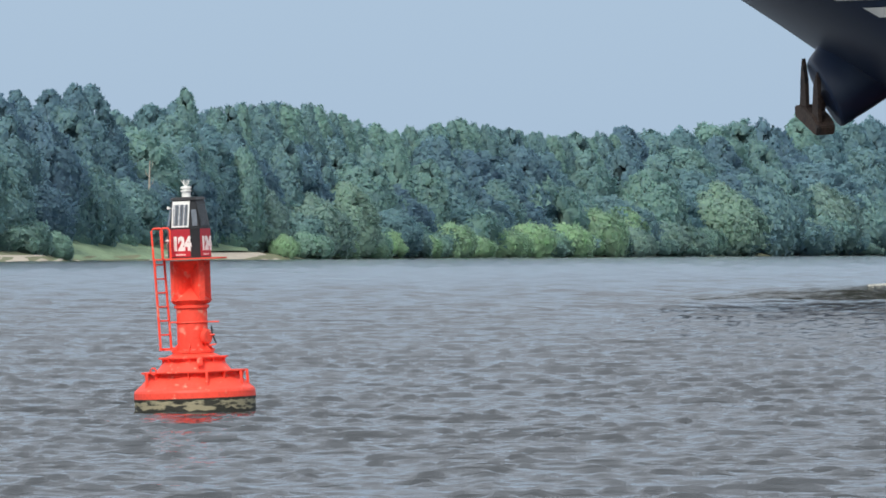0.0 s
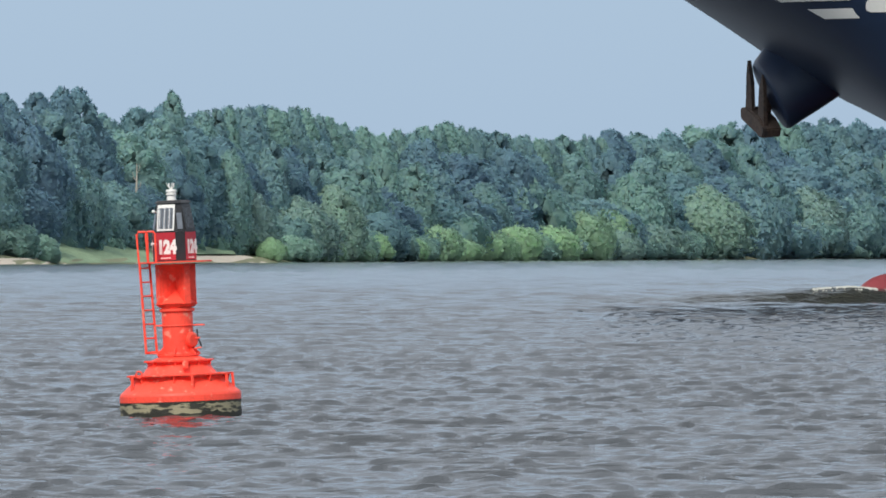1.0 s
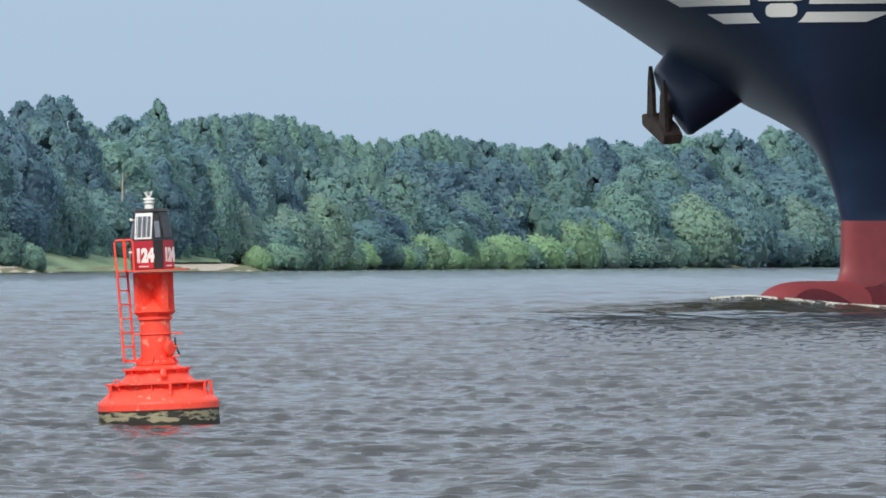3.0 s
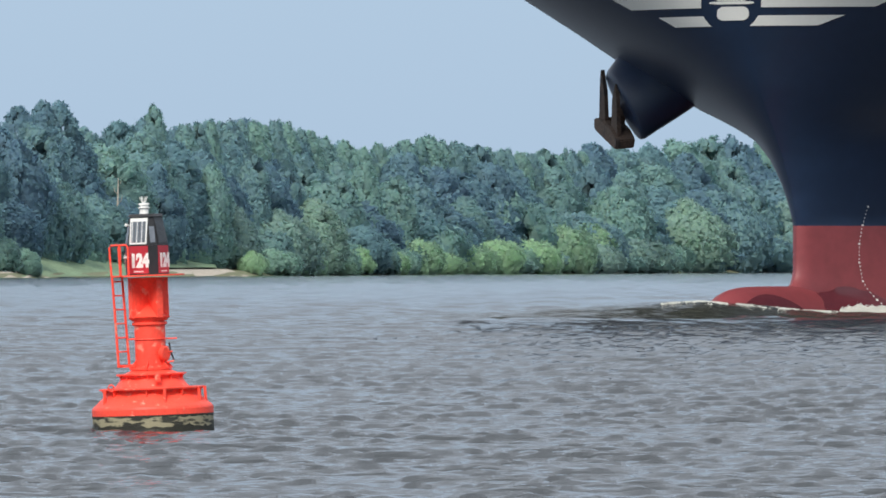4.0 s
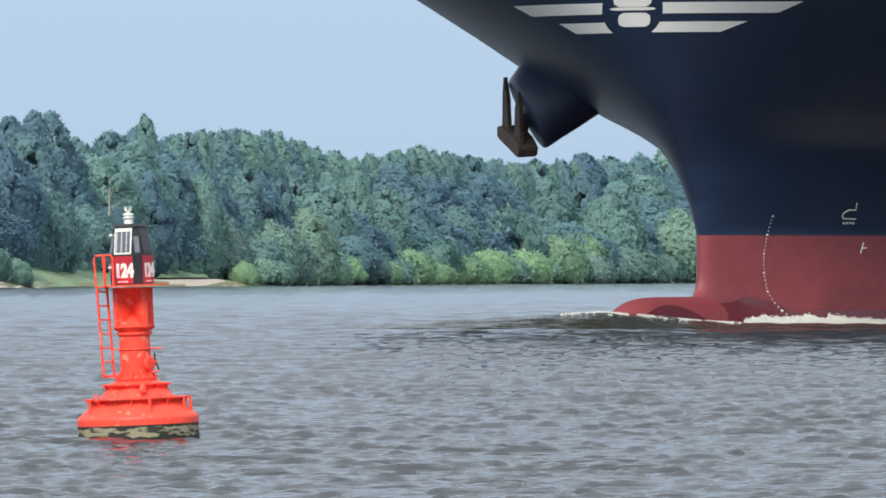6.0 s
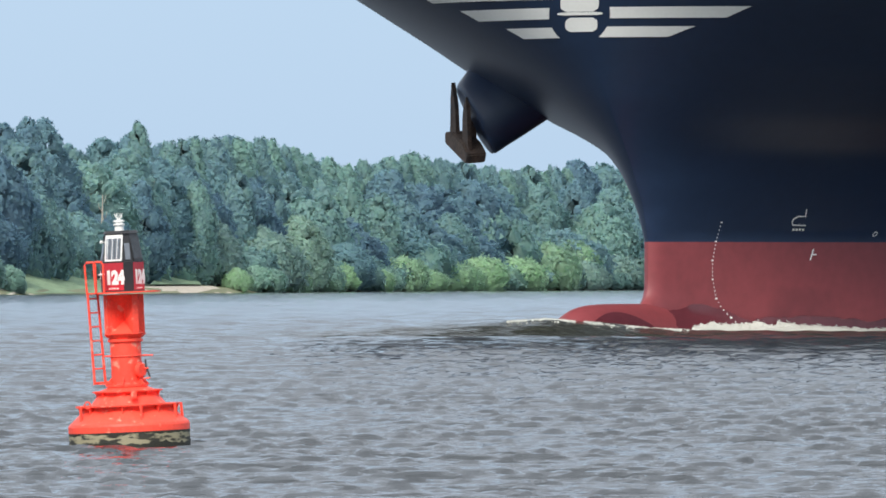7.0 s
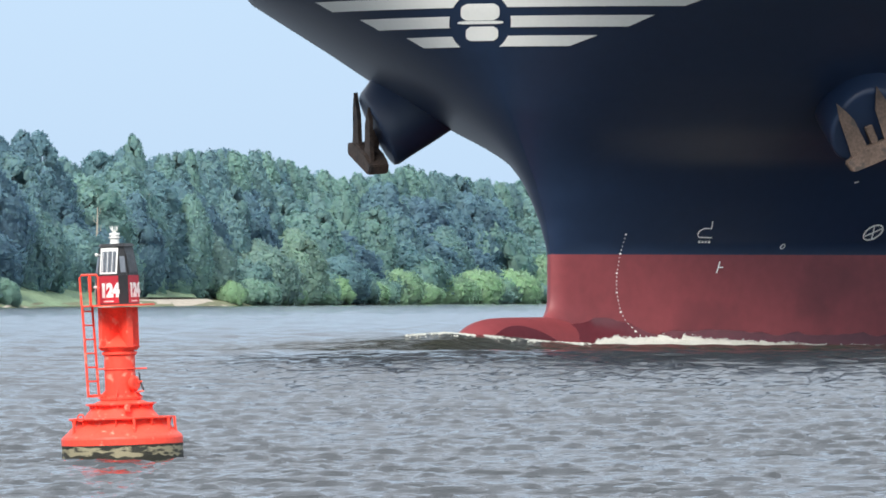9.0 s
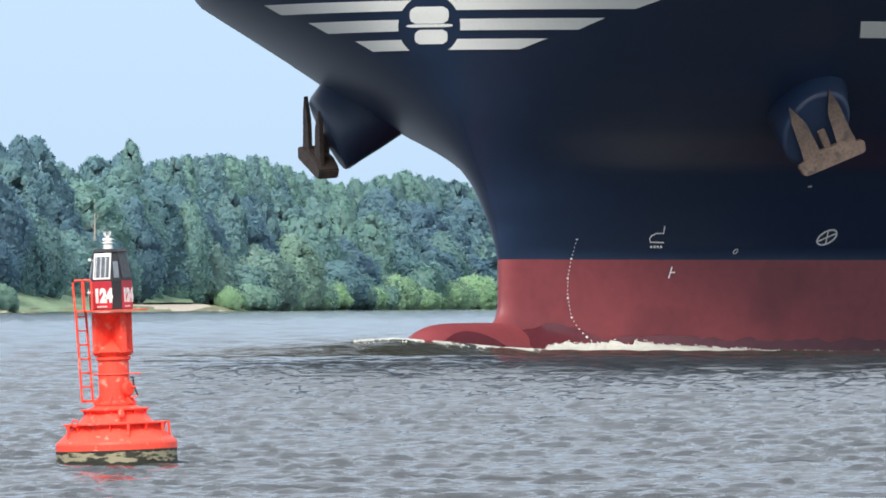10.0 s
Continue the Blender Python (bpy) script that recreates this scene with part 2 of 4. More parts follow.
bank_strip("beach", SAND, 655, 712, -3, 12, -0.2, 0.9, "small patch of pale sand between bushes", "beach")
bank_strip("meadow", GRASS_HAZED, 95, 330, 1, 40, 0.2, 3.4, "bright green grassy slope above the beach", "grass")
bank_strip("meadow", GRASS_HAZED, 350, 440, 18, 45, 1.5, 3.0, "yellow-green dry grass behind the beach", "grass")


def near_bank():
    """The plain bank on which the camera stands, under and behind it."""
    verts, faces = [], []
    rows = ((-900, 6), (-200, 4), (-40, 2.2), (-6, 1.7), (2, 1.6), (6, 0.9), (10, 0.1), (14, -0.8))
    for i in range(61):
        x = -900 + 30 * i
        for y, z in rows:
            verts.append((x, y + 0.8 * noise.noise((x * 0.05, y, 0)) - 0.0002 * x * x * 0.1, z))
    n = len(rows)
    for i in range(60):
        for j in range(n - 1):
            faces.append((i * n + j, (i + 1) * n + j, (i + 1) * n + j + 1, i * n + j + 1))
    ob = new("ground", mesh_of("ground", verts, faces, GRASS_HAZED, True))
    return tagged(ob, "grassy near river bank where the camera stands", "ground", kind="structure")


near_bank()


# ---- trees ----
def clump_ball():
    """A coarse ball: directions and triangles."""
    bm = bmesh.new()
    bmesh.ops.create_icosphere(bm, subdivisions=1, radius=1.0)
    bm.verts.ensure_lookup_table()
    v = np.array([tuple(p.co) for p in bm.verts])
    f = np.array([[q.index for q in t.verts] for t in bm.faces])
    bm.free()
    return v, f


BALL_V, BALL_F = clump_ball()
# girth of a crown by height, from its foot to its top
ENVELOPES = {"round": ([0, 0.08, 0.25, 0.5, 0.75, 0.9, 1.0], [0.55, 0.80, 0.98, 1.0, 0.80, 0.52, 0.20]),
             "spire": ([0, 0.08, 0.25, 0.5, 0.75, 0.9, 1.0], [0.80, 0.90, 1.0, 0.98, 0.82, 0.58, 0.26]),
             "dome": ([0, 0.08, 0.25, 0.5, 0.75, 0.9, 1.0], [0.92, 1.0, 1.0, 0.90, 0.66, 0.42, 0.15])}


def crown_mesh(name, mat, seed, leaf, tall, form, clump):
    """A crown 1 wide and tall high: bunches of foliage on a tapering outline, each a rough little mass set with single sprays of leaves."""
    rng = np.random.RandomState(seed)
    ts, gs = ENVELOPES[form]
    upright = 1.5 if form == "spire" else 1.0
    count = int((14 + 26 * tall) * (0.195 / clump) ** 2)
    sway = rng.uniform(-0.07, 0.07, (7, 2))
    verts, faces, normals = [], [], []
    base = 0
    for i in range(count):
        t = ((i + rng.uniform(0, 1)) / count) ** 0.85
        ph = i * 2.39996 + rng.uniform(-0.5, 0.5)
        girth = 0.5 * np.interp(t, ts, gs)
        r = clump * rng.choice([0.75, 1.0, 1.45]) * rng.uniform(0.85, 1.15) * (0.36 + 0.64 * np.interp(t, [0.55, 1.0], [1, 0.05]))
        out = max(0.0, girth - 0.80 * r) * rng.uniform(0.97, 1.07)
        bend = np.array([np.interp(t * 6, range(7), sway[:, k]) for k in (0, 1)])
        c = np.array([out * math.cos(ph) + bend[0] * t, out * math.sin(ph) + bend[1] * t, r * upright * 0.6 + t * (tall - 1.5 * r * upright)])
        away = np.array([math.cos(ph), math.sin(ph), (t - 0.4) * 0.8])
        away /= np.linalg.norm(away)
        stretch = np.array([1.0, 1.0, upright]) * rng.uniform(0.85, 1.15, 3)
        rough = 1 + 0.20 * np.array([noise.noise(Vector(v * 2.1) + Vector((i * 3.7, seed, 0))) for v in BALL_V]) + rng.uniform(-0.05, 0.05, len(BALL_V))
        verts.append(c + BALL_V * stretch * (0.95 * r * rough)[:, None])
        normals.append(BALL_V * 0.42 + away * 0.7 + np.array([0, 0, 0.08]))
        faces.append(BALL_F + base)
        base += len(BALL_V)
        # sprays of leaves on the outer and upper side of the bunch
        n = int(150 * (r / clump) ** 1.7)
        d = rng.normal(size=(n, 3)) + 0.9 * away + np.array([0, 0, 0.35])
        d /= np.linalg.norm(d, axis=1)[:, None]
        loose = (rng.uniform(0, 1, n) < 0.25)[:, None]
        mid = c + d * stretch * r * np.where(loose, rng.uniform(1.0, 1.22, (n, 1)), rng.uniform(0.84, 1.05, (n, 1)))
        lie = d + np.where(loose, 0.7, 0.35) * rng.normal(size=(n, 3))
        along = np.cross(lie, rng.normal(size=(n, 3)) + np.array([0, 0, 0.4])) + (0.6 if form == "spire" else 0.3) * np.array([0, 0, 1])
        along /= np.linalg.norm(along, axis=1)[:, None]
        across = np.cross(along, lie)
        across /= np.linalg.norm(across, axis=1)[:, None]
        size = leaf * rng.uniform(0.6, 1.5, n)[:, None]
        tri = np.stack([mid - along * size * 0.7 - across * size * 0.55, mid - along * size * 0.5 + across * size * 0.6, mid + along * size * 1.1], 1)
        inward = (np.cross(tri[:, 1] - tri[:, 0], tri[:, 2] - tri[:, 0]) * d).sum(1) < 0
        tri[inward] = tri[inward][:, ::-1]
        verts.append(tri.reshape(-1, 3))
        normals.append(np.repeat(0.38 * d + 0.7 * away + np.array([0, 0, 0.08]) + 0.16 * rng.normal(size=(n, 3)), 3, 0))
        faces.append(np.arange(3 * n).reshape(n, 3) + base)
        base += 3 * n
    me = mesh_of(name, np.concatenate(verts).tolist(), np.concatenate(faces).tolist(), mat, True)
    nrm = np.concatenate(normals)
    nrm /= np.linalg.norm(nrm, axis=1)[:, None]
    me.normals_split_custom_set_from_vertices(nrm.tolist())
    return me


def trunk_mesh(name, seed, mat):
    """A tapered trunk with limbs in the same unit box."""
    rng = random.Random(seed)
    bm = bmesh.new()
    add_tube(bm, [(0, 0, -0.02), (0.01, 0, 0.2), (0.0, 0.01, 0.5), (0.02, 0, 0.85)], [0.035, 0.027, 0.018, 0.006], 7)
    for i in range(6):
        a, z = i * 2.4, 0.2 + 0.09 * i
        l = rng.uniform(0.2, 0.32)
        add_tube(bm, [(0, 0, z), (l * 0.5 * math.cos(a), l * 0.5 * math.sin(a), z + 0.08), (l * math.cos(a), l * math.sin(a), z + 0.2)], [0.014, 0.009, 0.004], 5)
    me = bpy.data.meshes.new(name)
    bm.to_mesh(me)
    bm.free()
    me.materials.append(mat)
    return me


KINDS = {}
for key, mat, leaf, shapes, form, clump in (("dark", LEAF_HAZED[0], 0.034, (1.3, 2.0, 2.7), "round", 0.195), ("poplar", LEAF_HAZED[1], 0.048, (2.4, 3.4, 4.6), "spire", 0.25),
                                            ("mid", LEAF_HAZED[1], 0.034, (0.6, 1.0, 1.6, 2.4), "round", 0.195), ("willow", LEAF_HAZED[2], 0.033, (0.5, 0.8, 1.1), "dome", 0.17),
                                            ("scrub", LEAF_HAZED[4], 0.033, (0.5, 0.9), "dome", 0.17), ("grey", LEAF_HAZED[3], 0.031, (0.5, 0.8, 1.2, 1.8), "dome", 0.16)):
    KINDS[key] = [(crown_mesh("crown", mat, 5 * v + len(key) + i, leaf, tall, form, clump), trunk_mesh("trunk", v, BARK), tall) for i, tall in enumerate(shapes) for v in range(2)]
LABELS = {"dark": "tall dark green broadleaf tree in the riverside wood", "poplar": "tall slender green poplar in the riverside wood",
          "mid": "full green broadleaf tree in the riverside wood", "willow": "low bright yellow-green willow bush at the water's edge",
          "scrub": "low green shrub at the foot of the wood", "grey": "grey-green rounded willow tree near the bank"}
trng = random.Random(5)


def tree(kind, px, width, top, back):
    """A tree on the bank: its place along the bank, its width and its top, in the same angular units, and its distance behind the water's edge."""
    x, y = bank_point(px, back)
    base = min(2.5, 0.3 + back * 0.03)
    high = (EYE + (425 - top) * y / 17000 - base + 0.2) * 1.03
    wide = 1.13 * width * y / 17000
    ob = thing("bush" if kind in ("willow", "scrub") else "tree", LABELS[kind], "bush" if kind in ("willow", "scrub") else "tree", "trees of the far bank")
    near = min(abs(k[2] - high / wide) for k in KINDS[kind])
    crown, trunk, tall = trng.choice([k for k in KINDS[kind] if abs(k[2] - high / wide) < near + 0.01])
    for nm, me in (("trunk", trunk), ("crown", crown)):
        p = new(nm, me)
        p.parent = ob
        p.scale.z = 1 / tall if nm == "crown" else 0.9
    ob.matrix_basis = Matrix.LocRotScale((x, y, base - 0.2), Euler((0, 0, trng.uniform(0, 6.28))), (wide, wide, high))


SKYLINE = [(-60, 165), (0, 165), (60, 172), (100, 158), (150, 160), (172, 200), (255, 196), (300, 180), (330, 164), (365, 198), (400, 190), (460, 180), (540, 188),
           (620, 212), (690, 236), (705, 242), (725, 230), (790, 215), (840, 220), (900, 230), (960, 236), (1060, 242), (1090, 230), (1180, 226),
           (1250, 222), (1320, 210), (1400, 212), (1470, 206), (1530, 212), (1580, 226), (1760, 220)]


def skyline(px):
    return float(np.interp(px, [p[0] for p in SKYLINE], [p[1] for p in SKYLINE]))


def wood():
    for gap, back, drop, width, kinds in ((48, 88, (-4, 10), 105, ("dark", "dark", "mid")), (58, 62, (24, 62), 122, ("dark", "mid", "dark")),
                                          (60, 40, (75, 125), 130, ("mid", "dark", "mid")), (56, 25, (140, 190), 116, ("mid", "grey", "mid"))):
        px = -70.0
        while px < 1740:
            top = skyline(px) + trng.uniform(*drop) + (9 if back > 80 and 380 < px < 1080 else 0)
            tree(trng.choice(kinds), px, width * trng.uniform(0.8, 1.25), min(top, 425), (back if px > 500 else max(back, 52)) + trng.uniform(-8, 8))
            px += gap * trng.uniform(0.7, 1.3)
    # a stand of slender poplars, tip beside tip
    px = 385.0
    while px < 1085:
        tree("poplar", px, trng.uniform(40, 70), skyline(px) + trng.uniform(-3, 10), 76 + trng.uniform(-4, 4))
        px += trng.uniform(15, 28)
    for px, top, width in ((430, 262, 60), (500, 245, 66), (560, 270, 60), (655, 290, 70), (700, 262, 64), (752, 285, 76), (800, 300, 70), (880, 320, 80)):
        tree("poplar", px, width, top, 33)
    # low growth that closes the foot of the wood
    px = 505.0
    while px < 1740:
        tree(trng.choice(("willow", "scrub") if px < 1130 else ("scrub", "grey", "scrub")), px, trng.uniform(38, 105), trng.uniform(396, 432), 8 + trng.uniform(-3, 5))
        px += trng.uniform(24, 44)
    px = -60.0
    while px < 500:
        tree(trng.choice(("scrub", "scrub", "grey")), px, trng.uniform(60, 85), trng.uniform(385, 415), 44 + trng.uniform(-3, 3))
        px += trng.uniform(34, 54)
    # single trees and bushes that stand out at the water's edge
    for kind, px, width, top, back in (("scrub", 95, 60, 410, 10), ("scrub", 20, 120, 392, 34), ("mid", 205, 75, 352, 44), ("mid", 265, 110, 318, 46), ("dark", 300, 60, 390, 44), ("dark", 128, 80, 155, 88), ("poplar", 328, 52, 162, 80),
                                       ("mid", 400, 80, 395, 44), ("grey", 462, 95, 332, 30), ("grey", 608, 110, 324, 14), ("mid", 530, 80, 378, 10), ("dark", 690, 100, 372, 10),
                                       ("willow", 545, 60, 424, 5), ("willow", 595, 70, 424, 4), ("willow", 645, 75, 428, 4), ("willow", 745, 60, 412, 4), ("willow", 790, 90, 398, 5),
                                       ("willow", 835, 70, 420, 4), ("willow", 880, 80, 408, 4), ("willow", 930, 95, 398, 5), ("willow", 990, 100, 398, 5), ("willow", 1050, 110, 374, 12),
                                       ("willow", 1100, 90, 368, 16), ("mid", 1150, 120, 304, 22), ("grey", 1110, 90, 405, 6), ("grey", 1190, 100, 400, 6), ("grey", 1270, 150, 326, 14),
                                       ("mid", 1350, 130, 345, 12), ("dark", 1300, 110, 400, 5), ("mid", 1400, 120, 390, 6), ("grey", 1450, 130, 330, 14), ("mid", 1520, 130, 350, 10),
                                       ("dark", 1480, 90, 405, 5), ("mid", 1590, 120, 370, 8), ("mid", 1650, 140, 340, 10)):
        tree(kind, px, width, top, back)


wood()


def bare_tree(px, top, lean, back):
    """A dead pale trunk with a few broken limbs, standing in the wood."""
    x, y = bank_point(px, back)
    z1 = EYE + (425 - top) * y / 17000
    ob = thing("dead_tree", "thin pale bare trunk of a dead tree in the wood", "tree", "", pose(x, y, 1.0))
    bm = bmesh.new()
    add_tube(bm, [(0, 0, 0), (lean * 0.3, 0, z1 * 0.4), (lean * 0.8, 0.1, z1 * 0.75), (lean, 0, z1 - 1)], [0.28, 0.22, 0.16, 0.07], 8)
    part("trunk", bm, DEAD, ob, "pale grey bare trunk")
    for k, (t, l) in enumerate(((0.72, 1.1), (0.82, -1.0), (0.9, 0.8))):
        bm = bmesh.new()
        z = (z1 - 1) * t
        add_tube(bm, [(lean * t, 0, z), (lean * t + l * 0.5, -0.2, z + 0.5), (lean * t + l * 0.7, -0.3, z + 1.5)], [0.10, 0.07, 0.03], 6)
        part("limb", bm, DEAD, ob)


for row in ((364, 256, -1.3, 39), (262, 285, 0.3, 40), (66, 320, 0.4, 40)):
    bare_tree(*row)


# ---- light buoy ----
B = 1.118
LEAN_LEFT = 2.15


def plate_outline(r, sides=8, phase=0.0):
    return [(r * math.cos(2 * math.pi * i / sides + phase), r * math.sin(2 * math.pi * i / sides + phase)) for i in range(sides)]


def octagon(long_half, cut):
    """A square with cut corners: half width and the leg of the cut."""
    a, c = long_half, long_half - cut
    return [(a, -c), (a, c), (c, a), (-c, a), (-a, c), (-a, -c), (-c, -a), (c, -a)]


def add_loft(bm, low, z0, top, z1):
    a = [bm.verts.new((x, y, z0)) for x, y in low]
    b = [bm.verts.new((x, y, z1)) for x, y in top]
    bm.faces.new(a)
    bm.faces.new(b)
    for i in range(len(low)):
        j = (i + 1) % len(low)
        bm.faces.new((a[i], a[j], b[j], b[i]))


def buoy():
    ob = thing("light_buoy", "bright red steel light buoy with black lamp house, floating", "buoy")

    def p(name, bm, mat, parent=None, label="", smooth=False):
        bmesh.ops.scale(bm, vec=(B, B, B), verts=bm.verts)
        return part(name, bm, mat, parent or ob, label, smooth)

    bm = bmesh.new()
    add_lathe(bm, [(0.6, -1.2), (1.0, -0.8), (1.03, -0.3), (1.03, 0.27)], 64)
    p("float_band", bm, FOULED, label="dark weed-fouled waterline band with pale scale")
    # ragged weed along the waterline and a dark scum line under the red paint
    for name, fixed, edge, ragged, label in (("weed_fringe", -0.25, 0.075, 0.055, "black ragged weed along the waterline"), ("scum_line", 0.268, 0.235, 0.035, "thin dark scum line under the red paint")):
        bm = bmesh.new()
        rows = []
        for i in range(160):
            a = 2 * math.pi * i / 160
            way = Vector((math.cos(a), math.sin(a), 0))
            z = edge + ragged * (noise.noise(way * 2.2 + Vector((0, 0, edge * 9))) + 0.7 * noise.noise(way * 9) + 0.4 * noise.noise(way * 25))
            z = min(z, 0.262)
            rows.append([bm.verts.new(way * r + Vector((0, 0, h))) for r, h in ((1.035, fixed), (1.036, z), (1.026, z + (0.006 if fixed < 0 else -0.006)))])
        for i in range(160):
            a, b = rows[i], rows[(i + 1) % 160]
            for j in range(2):
                bm.faces.new((a[j], b[j], b[j + 1], a[j + 1]))
        bmesh.ops.recalc_face_normals(bm, faces=bm.faces)
        p(name, bm, WEED, label=label)
    bm = bmesh.new()
    add_lathe(bm, [(1.0, 0.20), (1.036, 0.272), (1.036, 0.37), (1.02, 0.41), (0.97, 0.45), (0.80, 0.61), (0.755, 0.66), (0.75, 0.71), (0.64, 0.73), (0.53, 0.87), (0.50, 0.90), (0.50, 0.955), (0.30, 1.04), (0.25, 1.12)], 64)
    p("float_cone", bm, RED, label="orange-red conical float top with scuffs")
    for r, z, cut, n in ((0.93, 0.715, 0.16, 8), (0.62, 0.955, 0.12, 8)):
        bm = bmesh.new()
        outer, inner = plate_outline(r, 8, 0.3), plate_outline(r - cut, 8, 0.3)
        for h0, h1 in ((z - 0.012, z + 0.012),):
            vs = [[bm.verts.new((x, y, h)) for x, y in o] for o, h in ((outer, h0), (outer, h1), (inner, h1), (inner, h0))]
            for a, b in zip(vs, vs[1:] + vs[:1]):
                for i in range(8):
                    j = (i + 1) % 8
                    bm.faces.new((a[i], a[j], b[j], b[i]))
        ring = p("deck_flange", bm, RED, label="flat red octagonal flange ring")
        for i in range(n):
            a = 0.3 + 2 * math.pi * (i + 0.5) / n
            bm = bmesh.new()
            s = 1 if r > 0.8 else 0.55
            add_prism(bm, [(r - 0.06 - 0.30 * s, 0), (r - 0.05, 0), (r - 0.08, -0.03), (r - 0.10 * s - 0.02, -0.26 * s), (r - 0.16 * s - 0.02, -0.26 * s)], 0.02,
                      pose(0, 0, z - 0.012, 0, 0, math.degrees(a)) @ pose(0, 0, 0, 90, 0, 0))
            p("gusset", bm, RED, ring)
    for a, tall in ((-75, 0.30), (-28, 0.30), (-8, 0.30), (-150, 0.28), (90, 0.3), (150, 0.3)):
        bm = bmesh.new()
        x, y = 0.91 * math.cos(radians(a)), 0.91 * math.sin(radians(a))
        add_tube(bm, [(x, y, 0.725), (x * 1.02, y * 1.02, 0.725 - tall)], 0.026, 6)
        p("stay", bm, RED)
    bm = bmesh.new()
    add_lathe(bm, [(0.262, 1.04), (0.262, 1.78), (0.30, 1.80), (0.30, 1.84), (0.262, 1.85), (0.262, 1.9)], 40)
    p("column", bm, RED, label="round red steel column")
    bm = bmesh.new()
    add_tube(bm, [(0.27 * math.cos(a), 0.27 * math.sin(a), 1.55) for a in np.linspace(0, 2 * math.pi, 25)], 0.014, 6)
    add_tube(bm, [(0.25, 0, 1.55), (0.46, -0.05, 1.55)], 0.014, 6)
    p("ring_rail", bm, RED)
    # bolted foot of the column
    bm = bmesh.new()
    add_lathe(bm, [(0.36, 1.03), (0.36, 1.07), (0.25, 1.075)], 32)
    foot = p("foot_flange", bm, RED)
    for i in range(14):
        bm = bmesh.new()
        a = 2 * math.pi * i / 14
        add_lathe(bm, [(0.022, 1.06), (0.022, 1.10)], 6, Matrix.Translation((0.31 * math.cos(a), 0.31 * math.sin(a), 0)))
        p("bolt", bm, RED, foot)
    for i in range(6):
        bm = bmesh.new()
        add_prism(bm, [(0.24, 1.06), (0.40, 1.06), (0.24, 1.22)], 0.018, pose(0, 0, 0, 0, 0, 60 * i + 20) @ pose(0, 0, 0, 90, 0, 0))
        p("gusset", bm, RED)
    # hatch with lever on the column
    bm = bmesh.new()
    add_lathe(bm, [(0.13, 0), (0.13, 0.05), (0.10, 0.07)], 24, pose(0.22, -0.17, 1.30, 90, 0, 50))
    hatch = p("hatch", bm, RED, label="round bolted hatch cover")
    bm = bmesh.new()
    add_tube(bm, [(0.33, -0.2, 1.48), (0.34, -0.2, 1.35), (0.40, -0.22, 1.18)], 0.016, 6)
    p("lever", bm, HOUSE_BLACK, hatch, "dark lever")
    for inner_end, outer_end in (((0.30, -0.2, 1.33), (0.38, -0.22, 1.33)), ((0.28, -0.2, 1.15), (0.40, -0.22, 1.17))):
        bm = bmesh.new()
        add_tube(bm, [inner_end, outer_end], 0.014, 6)
        p("bracket", bm, RED, hatch)
    # lifting eyes
    for a, r, z in ((-140, 0.88, 0.745), (-80, 0.60, 0.90)):
        bm = bmesh.new()
        c = Vector((r * math.cos(radians(a)), r * math.sin(radians(a)), z))
        q = Matrix.Rotation(radians(a + 60), 3, "Z")
        add_tube(bm, [c + q @ Vector((0, 0.05 * math.cos(k), 0.055 * math.sin(k))) for k in np.linspace(0, 2 * math.pi, 17)], 0.016, 6)
        p("lifting_eye", bm, RED)
    bm = bmesh.new()
    add_box(bm, (0.10, 0.06, 0.16), pose(0.12, -0.66, 0.90, 0, 0, 10), 0.012)
    p("lug", bm, RED)

    # radar reflector: four hollow corners between a pan and the platform
    z0, z1, w = 1.92, 2.60, 0.298
    bm = bmesh.new()
    add_loft(bm, plate_outline(0.30, 8, 0.2), 1.86, plate_outline(0.37, 8, 0.2), 1.93)
    p("reflector_pan", bm, RED)
    bm = bmesh.new()
    oct_ = octagon(w, 0.08)
    top = [bm.verts.new((x, y, z1)) for x, y in oct_]
    low = [bm.verts.new((x, y, z0)) for x, y in oct_]
    bm.faces.new(top)
    bm.faces.new(low)
    for i in range(8):
        j = (i + 1) % 8
        if i % 2 == 0:
            mx, my = (oct_[i][0] + oct_[j][0]) / 2, (oct_[i][1] + oct_[j][1]) / 2
            tip, ridge = bm.verts.new((mx * 0.08, my * 0.08, z0 + (z1 - z0) * 0.34)), bm.verts.new((mx * 0.20, my * 0.20, z0 + (z1 - z0) * 0.64))
            for corner_faces in ((low[i], low[j], tip), (top[j], top[i], ridge), (low[j], top[j], ridge, tip), (top[i], low[i], tip, ridge)):
                bm.faces.new(corner_faces)
        else:
            bm.faces.new((low[i], low[j], top[j], top[i]))
    bmesh.ops.transform(bm, matrix=pose(0, 0, 0, 0, 0, -12), verts=bm.verts)
    p("radar_reflector", bm, RED, label="red radar reflector with hollow corners")
    # platform
    bm = bmesh.new()
    add_prism(bm, plate_outline(0.63, 24), 0.026, pose(0, 0, 2.635))
    p("platform", bm, RED, label="thin round red platform")

    # lamp house
    spin = pose(0, 0, 0, 0, 0, -26)
    bm = bmesh.new()
    add_loft(bm, octagon(0.312, 0.115), 2.65, octagon(0.310, 0.115), 3.15)
    bmesh.ops.transform(bm, matrix=spin, verts=bm.verts)
    house = p("lamp_house", bm, HOUSE_BLACK, label="black eight-sided lamp house")
    bm = bmesh.new()
    add_loft(bm, octagon(0.310, 0.115), 3.152, octagon(0.222, 0.06), 3.635)
    bmesh.ops.transform(bm, matrix=spin, verts=bm.verts)
    upper = p("tapered_top", bm, HOUSE_BLACK)
    bm = bmesh.new()
